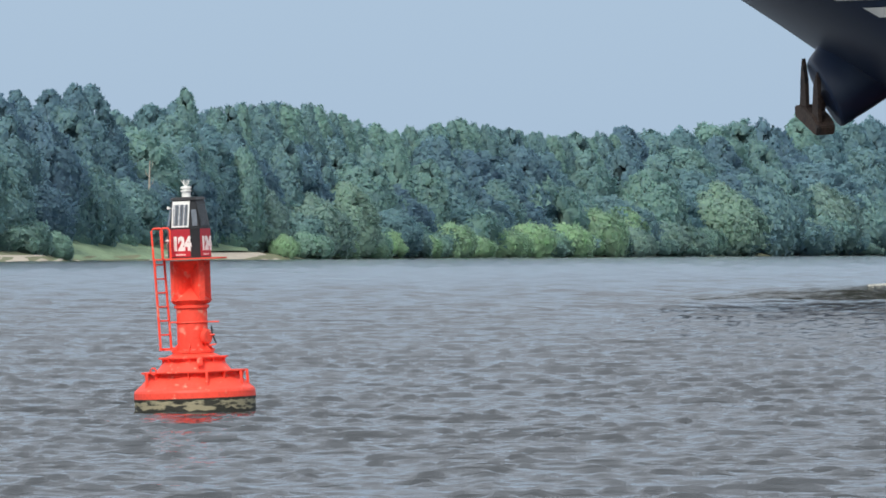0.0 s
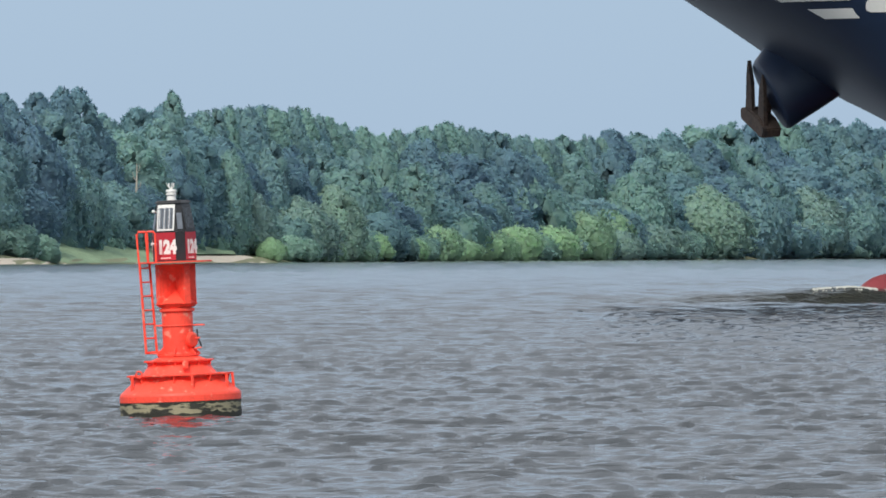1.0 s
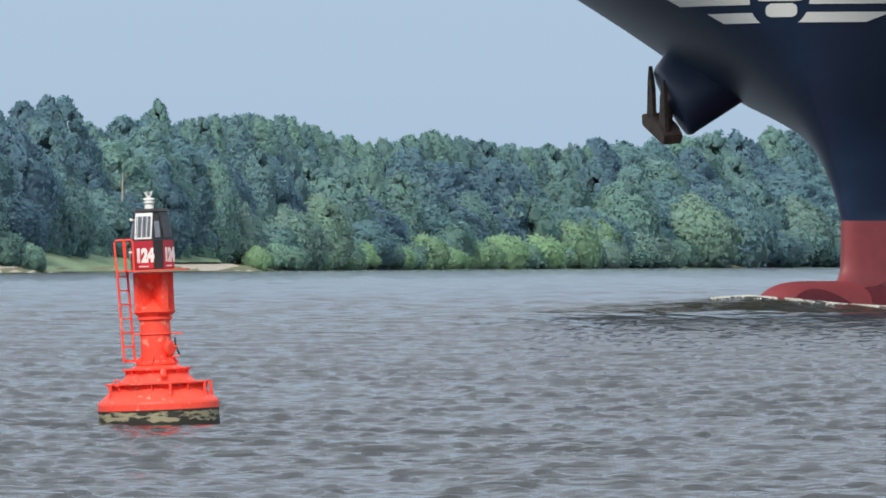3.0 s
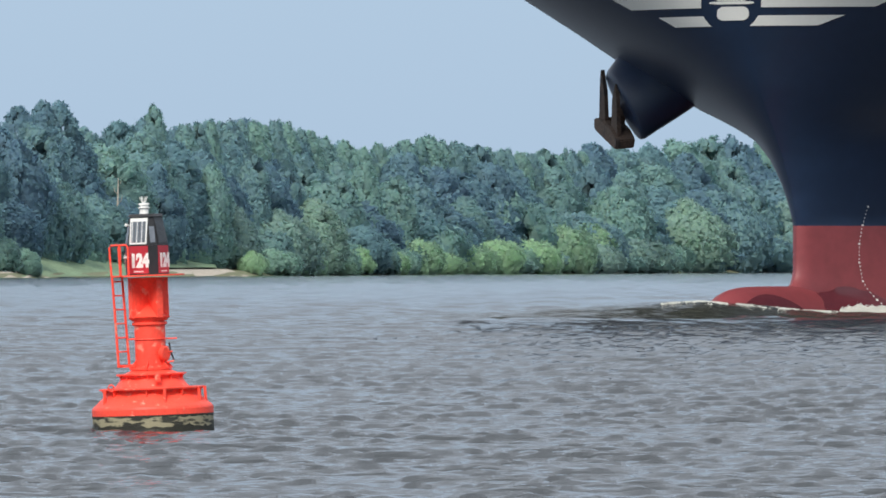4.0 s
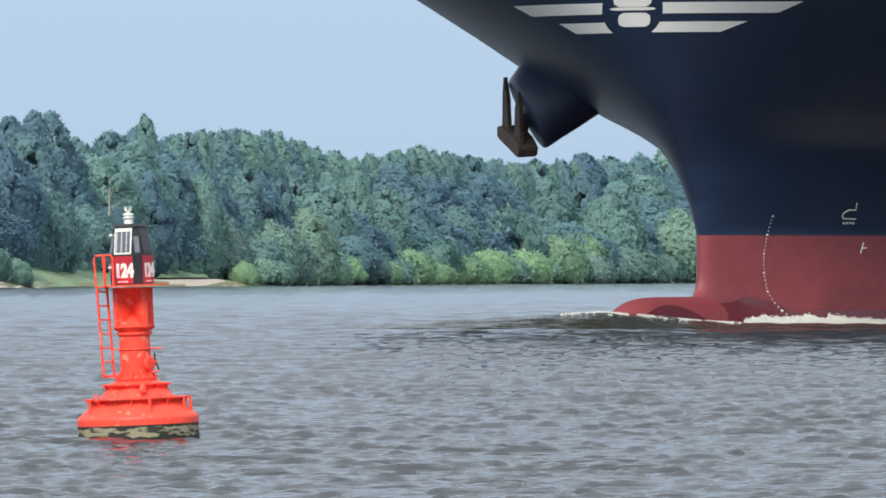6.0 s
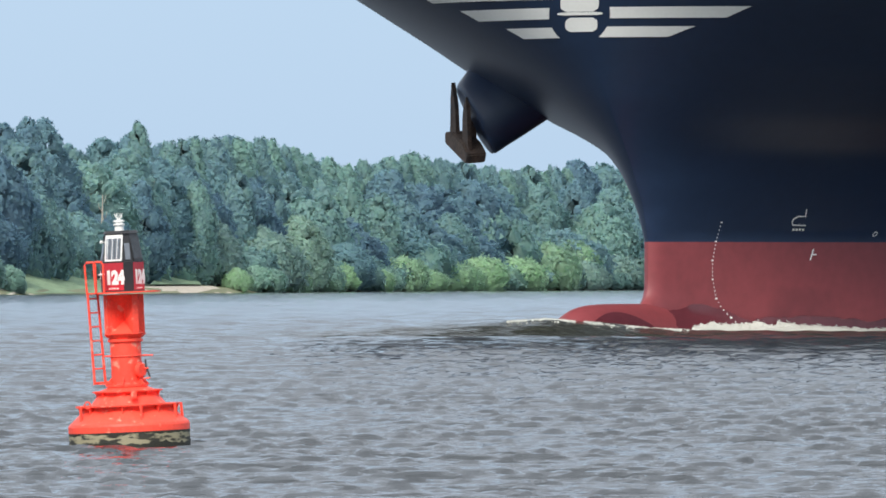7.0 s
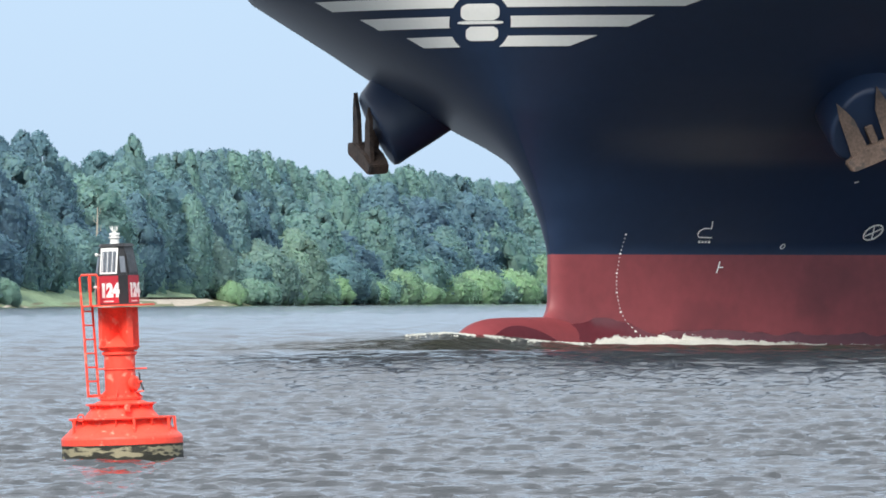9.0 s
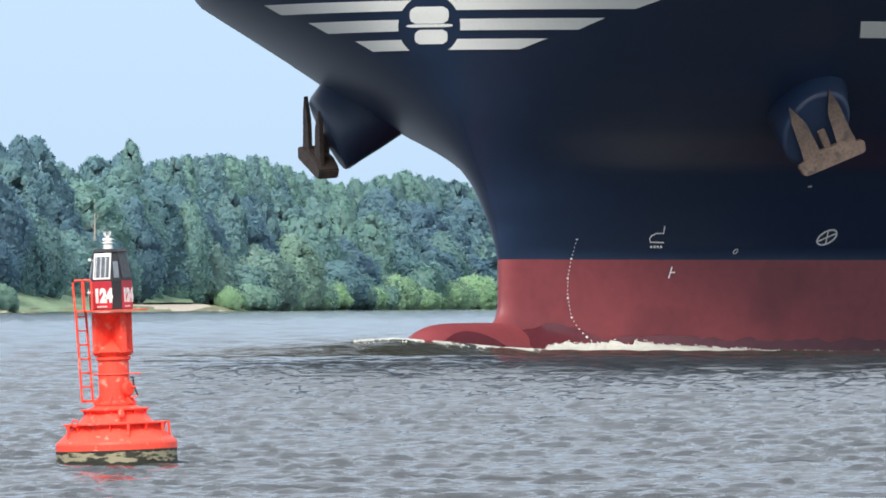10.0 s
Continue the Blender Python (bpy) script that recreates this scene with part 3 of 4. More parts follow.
    add_loft(bm, octagon(0.255, 0.07), 3.635, octagon(0.225, 0.07), 3.685)
    bmesh.ops.transform(bm, matrix=spin, verts=bm.verts)
    p("roof", bm, HOUSE_BLACK)
    for i in range(4):
        face = pose(0, 0, 0, 0, 0, -26 - 90 * i)
        # number panel and number, on the face that looks along -y before turning
        bm = bmesh.new()
        add_box(bm, (0.37, 0.008, 0.47), face @ pose(0, -0.315, 2.905))
        panel = p("number_panel", bm, RED_PANEL, house, "dark red number panel")
        txt = bpy.data.curves.new("number", "FONT")
        txt.body, txt.size, txt.align_x, txt.align_y, txt.extrude, txt.offset = "124", 0.305, "CENTER", "CENTER", 0.003, 0.02
        tob = bpy.data.objects.new("number", txt)
        me = bpy.data.meshes.new_from_object(tob)
        bpy.data.objects.remove(tob)
        me.transform(Matrix.Diagonal((B, B, B, 1)) @ face @ pose(0.022, -0.322, 2.88, 90, 0, 0) @ Matrix.Diagonal((0.78, 1, 1, 1)))
        me.materials.append(WHITE)
        num = new("number", me)
        num.parent = panel
        tagged(num, "white number 124")
        bm = bmesh.new()
        for k in range(4):
            add_box(bm, (0.035, 0.004, 0.022), face @ pose(-0.08 + 0.05 * k, -0.321, 2.705))
        p("small_print", bm, WHITE, panel)
        # solar panel on the sloping face
        slope = math.degrees(math.atan2(0.088, 0.483))
        tilt = face @ pose(0, -0.268, 3.395, -slope, 0, 0)
        bm = bmesh.new()
        add_box(bm, (0.325, 0.014, 0.45), tilt @ pose(0, -0.006, -0.005))
        frame_ = p("solar_frame", bm, WHITE if i == 0 else HOUSE_BLACK, upper, "white panel frame" if i == 0 else "")
        bm = bmesh.new()
        add_box(bm, (0.275, 0.010, 0.36), tilt @ pose(0, -0.012, -0.02))
        cell = p("solar_cell", bm, CELL if i == 0 else CELL_DARK, frame_)
        for k in range(6):
            bm = bmesh.new()
            add_box(bm, (0.009, 0.006, 0.36), tilt @ pose(-0.115 + 0.046 * k, -0.018, -0.02))
            p("bar", bm, (HOUSE_BLACK if k % 2 else WHITE) if i == 0 else HOUSE_BLACK, frame_)
        # pale strip on the cut corner
        corner = face @ pose(0, 0, 0, 0, 0, 45)
        bm = bmesh.new()
        add_box(bm, (0.09, 0.012, 0.28), corner @ pose(0, -0.334, 3.33, -slope, 0, 0))
        p("corner_plate", bm, CELL, upper)
    # lantern
    bm = bmesh.new()
    add_lathe(bm, [(0.080, 3.68), (0.075, 3.77), (0.098, 3.78), (0.098, 3.80), (0.072, 3.805), (0.072, 3.83), (0.095, 3.835), (0.09, 3.865), (0.03, 3.875)], 28, Matrix.Translation((-0.02, 0, 0)))
    lamp = p("lantern", bm, WHITE, label="small white lantern")
    for i in range(9):
        a = 2 * math.pi * i / 9
        bm = bmesh.new()
        add_tube(bm, [(-0.02, 0, 3.86), (-0.02 + 0.05 * math.cos(a), 0.05 * math.sin(a), 3.92), (-0.02 + (0.085 if i % 2 else 0.04) * math.cos(a), 0.085 * math.sin(a), 3.985)], [0.012, 0.009, 0.003], 5)
        p("bird_spike", bm, WHITE, lamp)
    bm = bmesh.new()
    add_lathe(bm, [(0.02, -0.02), (0.03, 0), (0.02, 0.03)], 12, Matrix.Translation((-0.33, -0.12, 3.50)))
    add_tube(bm, [(-0.33, -0.12, 3.50), (-0.24, -0.10, 3.50)], 0.01, 6)
    p("sensor", bm, WHITE)
    # ladder and guard hoops
    p("ladder_foot", box_mesh((0.30, 0.03, 0.03), pose(-0.42, -0.12, 1.10)), RED)
    ends = (((-0.60, -0.22, 2.64), (-0.545, -0.22, 1.10)), ((-0.44, 0.02, 2.64), (-0.37, 0.02, 1.10)))
    for a, b in ends:
        bm = bmesh.new()
        add_tube(bm, [a, b], 0.021, 8)
        p("ladder_rail", bm, RED)
    for k in range(7):
        t = 0.06 + k * 0.155
        q = [Vector(a).lerp(Vector(b), t) for a, b in ends]
        bm = bmesh.new()
        add_tube(bm, q, 0.014, 6)
        p("ladder_rung", bm, RED)
    for z in (1.12, 1.56):
        bm = bmesh.new()
        add_tube(bm, [(-0.38, 0.02, z), (-0.22, 0.02, z)], 0.014, 6)
        p("ladder_bracket", bm, RED)
    for x0, x1, y in ((-0.63, -0.45, -0.22), (-0.47, -0.31, -0.46)):
        bm = bmesh.new()
        add_tube(bm, [(x0 + 0.02, y, 2.64), (x0, y, 3.12), (x0 + 0.03, y, 3.165), (x1 - 0.03, y, 3.165), (x1, y, 3.12), (x1, y, 2.64)], 0.018, 8)
        p("guard_hoop", bm, RED)
    bm = bmesh.new()
    add_tube(bm, [(-0.38, -0.44, 2.95), (-0.30, -0.40, 2.95)], 0.025, 6)
    p("hoop_bracket", bm, WHITE)
    return ob


def box_mesh(size, m):
    bm = bmesh.new()
    add_box(bm, size, m)
    return bm


light_buoy = buoy()


# ---- container ship, its bow ----
HEAD = 57.5                     # degrees by which its course comes towards the camera
CH, SH = math.cos(radians(HEAD)), math.sin(radians(HEAD))
STEM_Z = [-9, 0, 1.3, 1.7, 2.2, 4.6, 6.3, 8.3, 10, 12, 15, 17, 20, 26]
STEM_U = [0, 0, 0, 0, 0, 0, 0.5, 1.5, 2.7, 4.2, 6.1, 7.2, 8.7, 11]
RUN_Z = [0, 8, 9.2, 11, 13.6, 15.1, 17.9, 22, 26]
RUN_L = [68, 66, 65.5, 52.3, 40.7, 35.7, 24.8, 21, 20]
BEAM = 25.0


def stem(z):
    return float(np.interp(z, STEM_Z, STEM_U))


def half_breadth(z, s):
    """Half the hull's breadth at the height z, s metres aft of the stem there."""
    k = min(max((z - 5) / 13, 0), 1)
    run = float(np.interp(z, RUN_Z, RUN_L))
    nose = (0.40 + 2.2 * k * (1 - k)) * (1 - math.exp(-s / (0.22 + 0.9 * k))) * (1 - k)      # rounded stem bar
    return BEAM if s >= run else min(BEAM, nose + BEAM * (1 - (1 - s / run) ** (1.2 + 0.8 * k)) ** (1.05 - 0.55 * k))


def run_in(z, s):
    """The rounding between the stem and the bulb's back."""
    return float(np.interp(z, [1.2, 1.5, 1.8, 2.3], [1.0, 0.5, 0.2, 0])) * math.exp(-s / 0.9)


def hull_point(z, s, side, out=0.0):
    """A point on the hull's skin; out: metres proud of it."""
    p = Vector((stem(z) + run_in(z, s) - s, side * half_breadth(z, s), z))
    if out:
        e = 0.05
        du = Vector((stem(z) + run_in(z, s + e) - s - e, side * half_breadth(z, s + e), z)) - p
        dz = Vector((stem(z + e) + run_in(z + e, s) - s, side * half_breadth(z + e, s), z + e)) - p
        nrm = du.cross(dz).normalized()
        if nrm.y * side < 0:
            nrm = -nrm
        p += nrm * out
    return p


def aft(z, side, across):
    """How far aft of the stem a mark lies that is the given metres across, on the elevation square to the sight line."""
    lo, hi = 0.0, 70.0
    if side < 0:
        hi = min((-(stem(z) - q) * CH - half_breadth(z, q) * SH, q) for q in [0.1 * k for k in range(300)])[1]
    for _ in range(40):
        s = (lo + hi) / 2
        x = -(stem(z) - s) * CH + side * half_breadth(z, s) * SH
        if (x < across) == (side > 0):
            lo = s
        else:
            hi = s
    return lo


def skin(levels, mat, name, parent, label):
    s_list = [0] + [70 * (k / 60) ** 2.2 for k in range(1, 61)] + [110, 180, 260, 300]
    verts, faces = [], []
    for z in levels:
        row = [hull_point(z, s, -1) for s in reversed(s_list)] + [hull_point(z, s, 1) for s in s_list[1:]]
        verts += row
    c = 2 * len(s_list) - 1
    for j in range(len(levels) - 1):
        for i in range(c - 1):
            faces.append((j * c + i, j * c + i + 1, (j + 1) * c + i + 1, (j + 1) * c + i))
        faces.append((j * c, (j + 1) * c, (j + 1) * c + c - 1, j * c + c - 1))
    ob = new(name, mesh_of(name, verts, faces, mat, True))
    ob.parent = parent
    return tagged(ob, label)


def strip(name, mat, parent, side, z0, z1, inner, out0, out1, label="", n=24, rows=8):
    """A painted stripe on the skin between two heights; it begins inner(z) and ends (out0, out1) metres aft of the stem."""
    verts, faces = [], []
    for j in range(rows + 1):
        t = j / rows
        z = z0 + (z1 - z0) * t
        for i in range(n + 1):
            a, b = inner(z), out0 + (out1 - out0) * t
            verts.append(hull_point(z, a + (b - a) * i / n, side, 0.03))
    for j in range(rows):
        for i in range(n):
            q = j * (n + 1) + i
            faces.append((q, q + 1, q + n + 2, q + n + 1))
    ob = new(name, mesh_of(name, verts, faces, mat, True))
    ob.parent = parent
    return tagged(ob, label)


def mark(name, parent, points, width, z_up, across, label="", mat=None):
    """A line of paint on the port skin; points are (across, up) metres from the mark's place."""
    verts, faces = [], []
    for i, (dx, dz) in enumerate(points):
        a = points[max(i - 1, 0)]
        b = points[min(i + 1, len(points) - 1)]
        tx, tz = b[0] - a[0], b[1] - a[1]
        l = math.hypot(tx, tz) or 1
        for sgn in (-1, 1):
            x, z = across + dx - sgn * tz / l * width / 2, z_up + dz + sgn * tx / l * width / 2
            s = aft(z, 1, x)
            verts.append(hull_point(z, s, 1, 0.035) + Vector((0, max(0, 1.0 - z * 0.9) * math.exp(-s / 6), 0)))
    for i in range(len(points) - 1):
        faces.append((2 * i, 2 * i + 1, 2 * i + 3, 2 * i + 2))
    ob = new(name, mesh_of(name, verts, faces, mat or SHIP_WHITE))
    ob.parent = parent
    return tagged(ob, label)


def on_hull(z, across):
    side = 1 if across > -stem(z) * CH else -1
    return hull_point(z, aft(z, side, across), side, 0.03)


def ship():
    ob = thing("container_ship", "huge navy container ship with red lower hull and rusty anchors", "ship")
    skin([4.6 + (26 - 4.6) * k / 60 for k in range(61)], NAVY, "hull", ob, "dark navy painted flared bow")
    skin([-9, -5, -2, -1, 0, 0.5, 1.0, 1.3, 1.5, 1.7, 1.9, 2.2, 2.7, 3.3, 4, 4.6], BOOT, "boot_topping", ob, "dull red lower hull, darker where wet")
    # paint still wet from the bow wave
    verts, faces = [], []
    n = 90
    for i in range(n + 1):
        s = 0.9 + 30 * (i / n) ** 1.5
        top = 0.45 + 1.0 * math.exp(-((s - 2.6) / 1.9) ** 2) + 0.25 * math.exp(-((s - 9) / 3) ** 2) + 0.30 * noise.noise((s * 0.8, 0, 0)) + 0.1 * noise.noise((s * 3, 1, 0))
        for j in range(7):
            z = -0.8 + (min(top, 1.35) + 0.8) * j / 6
            verts.append(hull_point(z, s, 1, 0.02) + Vector((0, max(0, 1.0 - z * 0.9) * math.exp(-s / 6), 0)))
    for i in range(n):
        for j in range(6):
            faces.append((i * 7 + j, (i + 1) * 7 + j, (i + 1) * 7 + j + 1, i * 7 + j + 1))
    wet = new("wet_patch", mesh_of("wet_patch", verts, faces, BOOT_WET, True))
    wet.parent = ob
    tagged(wet, "darker red paint wetted by the bow wave")
    # deck
    s_list = [0] + [70 * (k / 30) ** 2.2 for k in range(1, 31)] + [300]
    verts = [hull_point(25.2, s, -1) for s in reversed(s_list)] + [hull_point(25.2, s, 1) for s in s_list[1:]]
    deck = new("deck", mesh_of("deck", verts, [tuple(range(len(verts)))], DECK))
    deck.parent = ob
    # bulbous bow
    bm = bmesh.new()
    rings = []
    for k in range(141):
        t = k / 140
        u = -9 + 18.55 * math.sin(t * math.pi / 2)
        f = max(1e-3, 1 - max(0, (u + 1) / 10.6) ** 8) ** 0.5
        grow = min(1, 0.35 + 0.65 * (u + 9) / 8)
        rings.append([bm.verts.new((u, 2.0 * f * grow * math.cos(a), -2.6 + 3.98 * f * math.sin(a))) for a in np.linspace(0, 2 * math.pi, 129)[:-1]])
    for a, b in zip(rings, rings[1:]):
        for i in range(128):
            j = (i + 1) % 128
            bm.faces.new((a[i], a[j], b[j], b[i]))
    bm.faces.new(rings[-1])
    part("bulbous_bow", bm, BOOT, ob, "dull red bulbous bow", True)
    verts, faces = [], []
    for i in range(41):
        u = 1.6 + 6.4 * i / 40
        f = (1 - max(0, (u + 1) / 10.6) ** 8) ** 0.5
        top = 0.95 - 0.085 * (u - 4.8) ** 2
        a1 = math.asin(min(1, (top + 2.6) / (3.98 * f)))
        for j in range(11):
            a = -0.3 + (a1 + 0.3) * j / 10
            verts.append((u, 2.02 * f * math.cos(a) + 0.01, -2.6 + 4.0 * f * math.sin(a)))
    for i in range(40):
        for j in range(10):
            faces.append((i * 11 + j, (i + 1) * 11 + j, (i + 1) * 11 + j + 1, i * 11 + j + 1))
    wet = new("wet_patch", mesh_of("wet_patch", verts, faces, BOOT_WET, True))
    wet.parent = ob
    tagged(wet, "darker red paint wetted by the bow wave")
    # hawse pockets with anchors
    for side in (1, -1):
        bm = bmesh.new()
        end = Vector((-6.7, side * 14.8, 11.65))
        start = end - 8.5 * Vector((0.54, side * 0.59, -0.60))
        d = (end - start).normalized()
        out = Vector((d.x, d.y, -0.40)).normalized()        # the pocket's end is cut a little steeper than square
        fwd = (Vector((1, 0, 0)) - out * out.x).normalized()
        up = fwd.cross(out)
        up = up if up.z > 0 else -up
        rings = []
        # a tube that widens upwards into the flare, with a rounded rim and a hollow end
        for t, g, lift in ((0, 1.25, 1.3), (0.5, 1.12, 1.1), (0.78, 1.05, 0.7), (0.92, 1.0, 0.25), (1.01, 0.98, 0.05), (1.035, 0.93, 0), (1.037, 0.85, 0), (1.038, 0.3, 0)):
            c = start.lerp(end, t) - 0.4 * up
            rings.append([bm.verts.new(c + g * (1.66 * math.cos(a) * fwd + (2.2 + (lift if math.sin(a) > 0 else 0)) * math.sin(a) * up)) for a in np.linspace(0, 2 * math.pi, 41)[:-1]])
        for a, b in zip(rings, rings[1:]):
            for i in range(40):
                j = (i + 1) % 40
                bm.faces.new((a[i], a[j], b[j], b[i]))
        bm.faces.new(rings[-1])
        part("hawse_pocket", bm, NAVY, ob, "navy oval hawse pocket standing out from the bow", True)
        face = Matrix((fwd, up, out)).transposed().to_4x4()
        face.translation = end
        lean = Matrix.Rotation(radians(-48 if side > 0 else -46), 4, "Z")
        m = face @ lean @ (Matrix.Translation((0.15, 0.05, -0.40)) if side > 0 else Matrix.Translation((-0.45, -0.2, -0.42))) @ Matrix.Rotation(radians(-24), 4, "X")
        bm = bmesh.new()
        add_prism(bm, [(-1.8, -1.95), (-1.68, -2.5), (-1.45, -2.52), (1.45, -2.52), (1.68, -2.5), (1.8, -1.95), (1.45, -1.85), (0.85, -1.6), (-0.85, -1.6), (-1.45, -1.85)], 1.1, m @ Matrix.Translation((0, 0, 0.75)))
        bmesh.ops.bevel(bm, geom=list(bm.edges), offset=0.07, segments=2, affect="EDGES")
        part("anchor_crown", bm, RUST, ob, "rusty anchor crown")
        for sx in (-1, 1):
            bm = bmesh.new()
            add_prism(bm, [(sx * 0.42, -2.2), (sx * 1.48, -2.2), (sx * 1.36, -1.2), (sx * 1.30, 0.2), (sx * 1.12, 1.12), (sx * 0.86, 0.6), (sx * 0.60, 0.0), (sx * 0.54, -0.8)], 0.22, m @ pose(0, 0, 1.15, 4, 0, 0))
            part("anchor_fluke", bm, RUST, ob, "pointed rusty anchor fluke")
        bm = bmesh.new()
        add_box(bm, (0.42, 1.5, 0.6), m @ Matrix.Translation((0, -1.4, 0.5)), 0.08)
        part("anchor_shank", bm, RUST, ob)
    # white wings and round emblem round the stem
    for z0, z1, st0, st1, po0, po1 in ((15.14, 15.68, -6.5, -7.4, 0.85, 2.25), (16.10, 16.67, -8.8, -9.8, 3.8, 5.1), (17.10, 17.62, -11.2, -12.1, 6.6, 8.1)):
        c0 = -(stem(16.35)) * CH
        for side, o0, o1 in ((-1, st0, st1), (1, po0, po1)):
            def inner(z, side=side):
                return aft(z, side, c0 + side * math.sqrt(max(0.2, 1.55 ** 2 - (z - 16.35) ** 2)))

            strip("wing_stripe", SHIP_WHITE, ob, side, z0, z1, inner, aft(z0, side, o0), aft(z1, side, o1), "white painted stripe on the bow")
    # round emblem: plain white blocks on the navy disc
    c0 = -stem(16.35) * CH
    for dx, dz, w, h in ((0.0, 0.52, 0.98, 0.42), (0.02, 0.00, 1.16, 0.08), (0.10, -0.56, 0.82, 0.36)):
        verts, faces = [], []
        for j in range(7):
            t = -1 + j / 3
            half = w * (1 - 0.3 * abs(t) ** 4)
            for i in range(13):
                verts.append(on_hull(16.35 + dz + t * h, c0 + dx + half * (i / 6 - 1)))
        for j in range(6):
            for i in range(12):
                q = j * 13 + i
                faces.append((q, q + 1, q + 14, q + 13))
        e = new("emblem_block", mesh_of("emblem_block", verts, faces, SHIP_WHITE))
        e.parent = ob
        tagged(e, "plain white block of the round bow emblem")
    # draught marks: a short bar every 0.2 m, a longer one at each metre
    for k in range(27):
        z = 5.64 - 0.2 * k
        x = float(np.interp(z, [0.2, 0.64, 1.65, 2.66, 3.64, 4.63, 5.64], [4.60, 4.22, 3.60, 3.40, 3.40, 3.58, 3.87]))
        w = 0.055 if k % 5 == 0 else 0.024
        mark("draught_or_print_bar", ob, [(-w, 0), (w, 0)], 0.085 if k % 5 == 0 else 0.065, z, x)
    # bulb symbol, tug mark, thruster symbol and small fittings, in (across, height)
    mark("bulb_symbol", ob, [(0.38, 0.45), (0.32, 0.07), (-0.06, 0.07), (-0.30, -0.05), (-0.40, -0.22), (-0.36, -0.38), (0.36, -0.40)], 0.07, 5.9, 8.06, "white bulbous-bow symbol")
    # plain bars in place of the small print below the bulb symbol
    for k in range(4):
        mark("draught_or_print_bar", ob, [(-0.06, 0), (0.06, 0)], 0.12, 5.28, 7.75 + 0.17 * k)
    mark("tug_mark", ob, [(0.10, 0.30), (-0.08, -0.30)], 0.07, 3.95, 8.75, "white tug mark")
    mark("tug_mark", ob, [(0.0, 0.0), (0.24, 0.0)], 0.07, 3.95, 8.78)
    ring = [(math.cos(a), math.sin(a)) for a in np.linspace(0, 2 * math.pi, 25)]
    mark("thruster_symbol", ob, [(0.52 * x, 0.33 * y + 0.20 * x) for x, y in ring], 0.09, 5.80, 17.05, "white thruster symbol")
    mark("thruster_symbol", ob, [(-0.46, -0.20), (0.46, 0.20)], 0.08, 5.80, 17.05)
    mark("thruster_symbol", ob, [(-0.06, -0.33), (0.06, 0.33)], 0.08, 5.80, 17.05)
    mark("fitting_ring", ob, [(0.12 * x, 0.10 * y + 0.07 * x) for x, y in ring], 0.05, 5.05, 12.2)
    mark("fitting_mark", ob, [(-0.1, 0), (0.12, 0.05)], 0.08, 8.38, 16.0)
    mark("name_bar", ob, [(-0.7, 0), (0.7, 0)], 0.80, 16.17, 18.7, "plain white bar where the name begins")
    return ob


vessel = ship()


# ---- bow wave and foam ----
def bow_height(p, q):
    """Height of the wave that the ship pushes; p runs right and q towards the camera from the stem."""
    amp = np.interp(p, [-28, -18, -10, -5.5, -3, 0, 3, 8, 30, 58], [0, 0.30, 0.72, 0.98, 0.80, 0.50, 0.34, 0.30, 0.24, 0])
    crest = np.interp(p, [-28, -5, 0, 20, 58], [10, 8.5, 6, 0, -16])
    dq = q - crest
    wide = np.interp(p, [-28, -10, 0, 4, 58], [9, 6.5, 5, 6, 8])
    front = np.cos(np.clip(dq / wide, 0, 1) * math.pi / 2) ** 2
    back = np.exp(-(np.minimum(dq, 0) / 7) ** 2)
    return amp * np.where(dq > 0, front, back)


def bow_wave():
    p, q = np.meshgrid(np.linspace(-28, 60, 270), np.linspace(-34, 54, 270))
    h = bow_height(p, q)
    z = h - 0.5 * (1 - np.clip(h / 0.13, 0, 1)) + wave_height(p, q, 0.33 * np.ones_like(p), 8, (0.7, 2.6), 0.030, 80, 50)
    n, c = z.shape
    verts = np.stack([p, -q, z], -1).reshape(-1, 3)
    i = np.arange((n - 1) * c).reshape(n - 1, c)[:, :-1].ravel()
    faces = np.stack([i, i + c, i + c + 1, i + 1], -1)
    ob = new("bow_wave", mesh_of("bow_wave", verts.tolist(), faces.tolist(), WATER_SHIP_DARKENED, True))
    return tagged(ob, "dark smooth bow wave of brown river water pushed by the ship", "water", kind="stuff")


def lump(verts, faces, c, r, rng):
    """A small rough flake of foam."""
    base = len(verts)
    for i in range(2):
        for j in range(5):
            ph = 2 * math.pi * j / 5 + i * 0.6
            k = r * rng.uniform(0.5, 1.4) * (1.0 if i == 0 else 0.55)
            verts.append((c[0] + 1.7 * k * math.cos(ph), c[1] + 1.2 * k * math.sin(ph), c[2] + (r * rng.uniform(0.3, 1.2) if i else -0.5 * r)))
    for j in range(5):
        m = (j + 1) % 5
        faces.append((base + j, base + m, base + 5 + m, base + 5 + j))
    faces.append(tuple(base + 5 + j for j in range(5)))


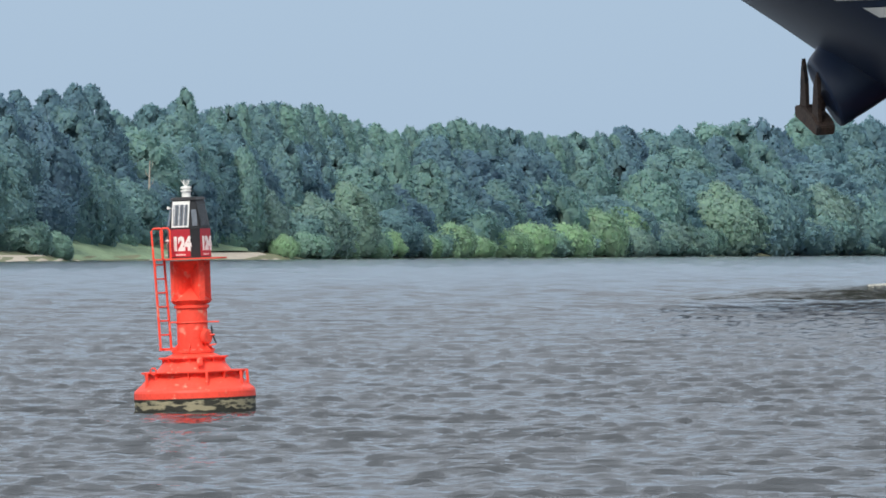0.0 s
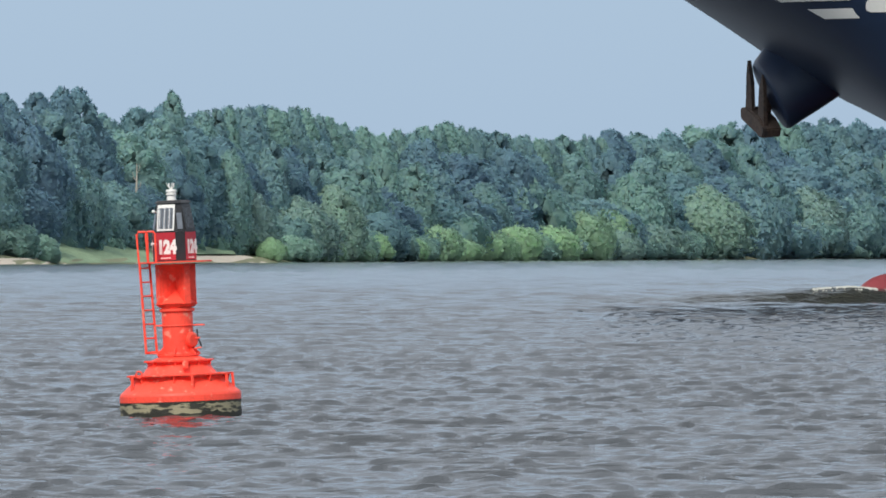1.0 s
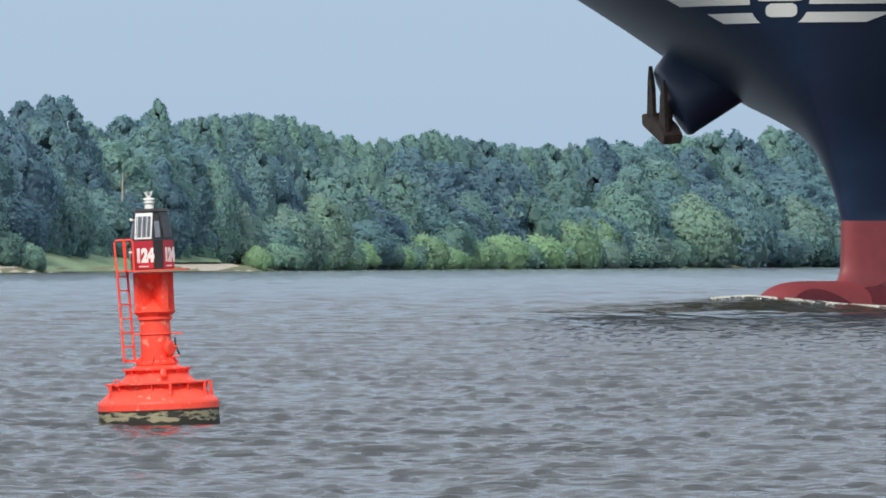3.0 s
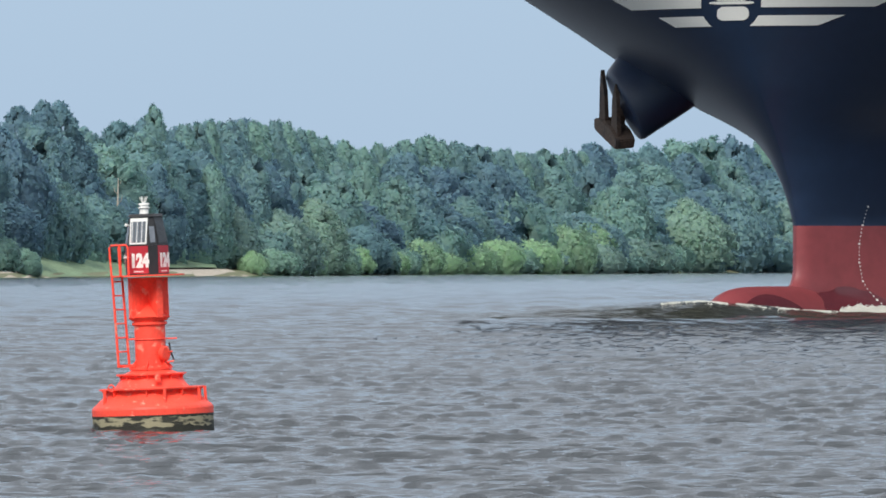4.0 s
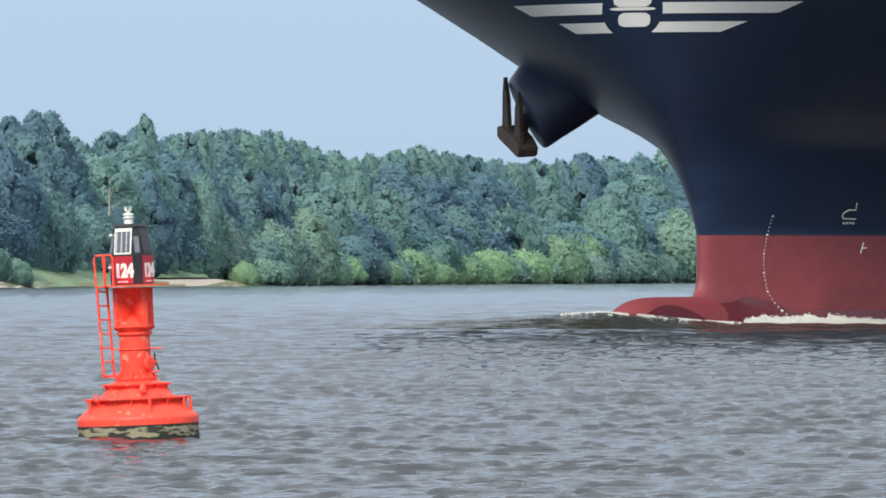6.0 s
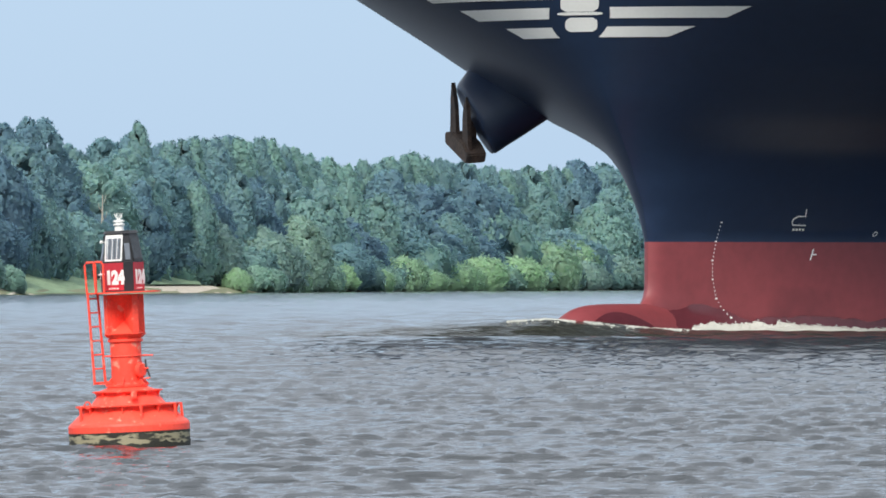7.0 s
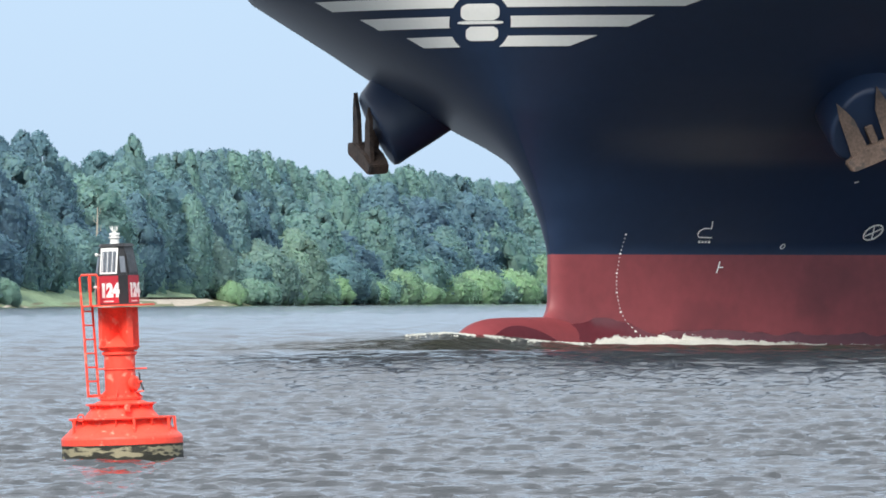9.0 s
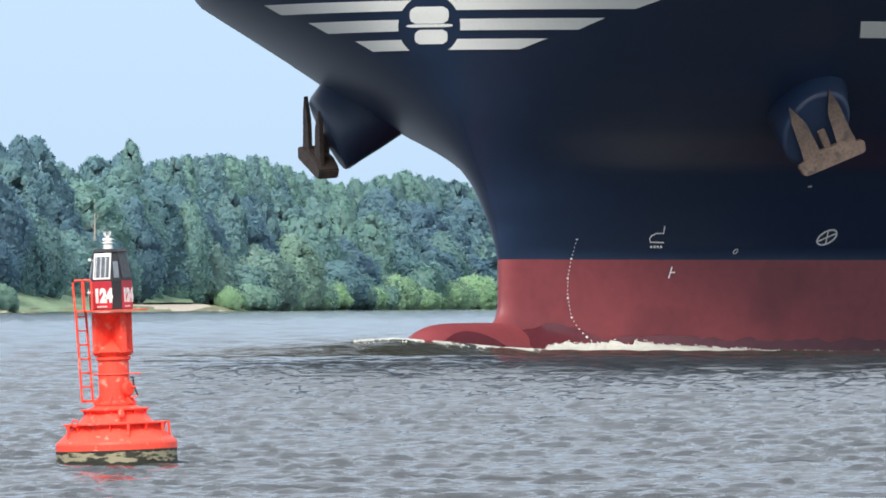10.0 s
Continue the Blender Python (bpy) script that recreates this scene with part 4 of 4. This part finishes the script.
def foam():
    rng = random.Random(9)
    verts, faces = [], []
    # boiling foam along the port side of the bow: a rough ribbon and loose flakes on it
    def lay(s, k):
        """Place across the ribbon: s metres aft, k from the hull (0) to its outer edge (1)."""
        wide = (2.6 if s < 13 else max(0.4, 2.6 - (s - 13) * 0.25)) * (0.85 + 0.5 * noise.noise((s * 1.1, 0, 0)))
        v = half_breadth(1.0, s) + 1.0 * math.exp(-s / 6) + 0.05 + wide * k
        p, q = s * CH + v * SH, -s * SH + v * CH
        thick = (0.50 * math.exp(-((s - 6.5) / 6.5) ** 2) + 0.12) * (0.85 + 0.8 * noise.noise((s * 1.7, 3, 0)) + 0.35 * noise.noise((s * 5.3, 8, 0)))
        return p, q, float(bow_height(np.array(p), np.array(q))) * 0.8 + thick * max(0, 1 - k) ** 0.8

    n, m = 420, 9
    for i in range(n + 1):
        s = 1.5 + 24 * (i / n) ** 1.3
        for j in range(m):
            p, q, z = lay(s, j / (m - 1))
            z += 0.09 * noise.noise((s * 7, j * 1.3, 0)) + 0.06 * noise.noise((s * 19, j * 2.9, 4)) - (0.15 if j == m - 1 or i in (0, n) else 0)
            verts.append((p + 0.05 * noise.noise((s * 15, j, 9)), -q, z + 0.03))
    for i in range(n):
        for j in range(m - 1):
            faces.append((i * m + j, i * m + j + 1, (i + 1) * m + j + 1, (i + 1) * m + j))
    for _ in range(4300):
        s = 1.5 + 23 * rng.random() ** 1.4
        p, q, z = lay(s, rng.random() ** 0.8 * 1.15)
        lump(verts, faces, (p, -q, z + rng.uniform(-0.03, 0.14)), rng.uniform(0.010, 0.040), rng)
    # thin broken crest ahead of the bulb and along it
    for _ in range(3200):
        p = rng.uniform(-7.5, 2.5)
        if rng.random() > 0.5 + 0.9 * noise.noise((p * 1.2, 7, 0)):
            continue
        q = float(np.interp(p, [-8.5, -5, -2, 2.5], [9.4, 8.7, 7.6, 5.2])) + rng.gauss(0, 0.42)
        z = float(bow_height(np.array(p), np.array(q))) + rng.uniform(-0.03, 0.02)
        lump(verts, faces, (p, -q, z), rng.uniform(0.012, 0.042), rng)
    ob = new("foam", mesh_of("foam", verts, faces, FOAM, True))
    return tagged(ob, "white boiling foam along the ship's bow", "foam", kind="stuff")


wave = bow_wave()
spray = foam()


def motions():
    x1, y1 = 5.746, 488.9
    run = 45.9
    course = 180 + HEAD
    for ob in (vessel,):
        walk(ob, [(0.0, pose(x1 + run * CH, y1 + run * SH, 0.35, 0, 0, course)), (10.0, pose(x1, y1, 0.35, 0, 0, course))])
    for ob in (wave, spray):
        walk(ob, [(0.0, pose(x1 + run * CH, y1 + run * SH, 0)), (10.0, pose(x1, y1, 0))])
    drift = [(0.0, 0, 0), (1.0, -0.03, 0.1), (2.0, -0.13, 0.1), (2.5, -0.16, 0.3), (4.0, -0.20, 0.0), (5.0, -0.24, 0.2), (6.5, -0.34, 0.3), (7.0, -0.35, 0.4), (8.0, -0.37, -0.3),
             (9.0, -0.39, -0.3), (10.0, -0.45, 0.0)]
    walk(light_buoy, [(t, pose(-4.71 + dx, 182.9, 0.0, 0, -LEAN_LEFT - a, 0)) for t, dx, a in drift])
    walk(water, [(0.0, pose(0, 0, 0)), (10.0, pose(2.5, -8.0, 0))])


motions()
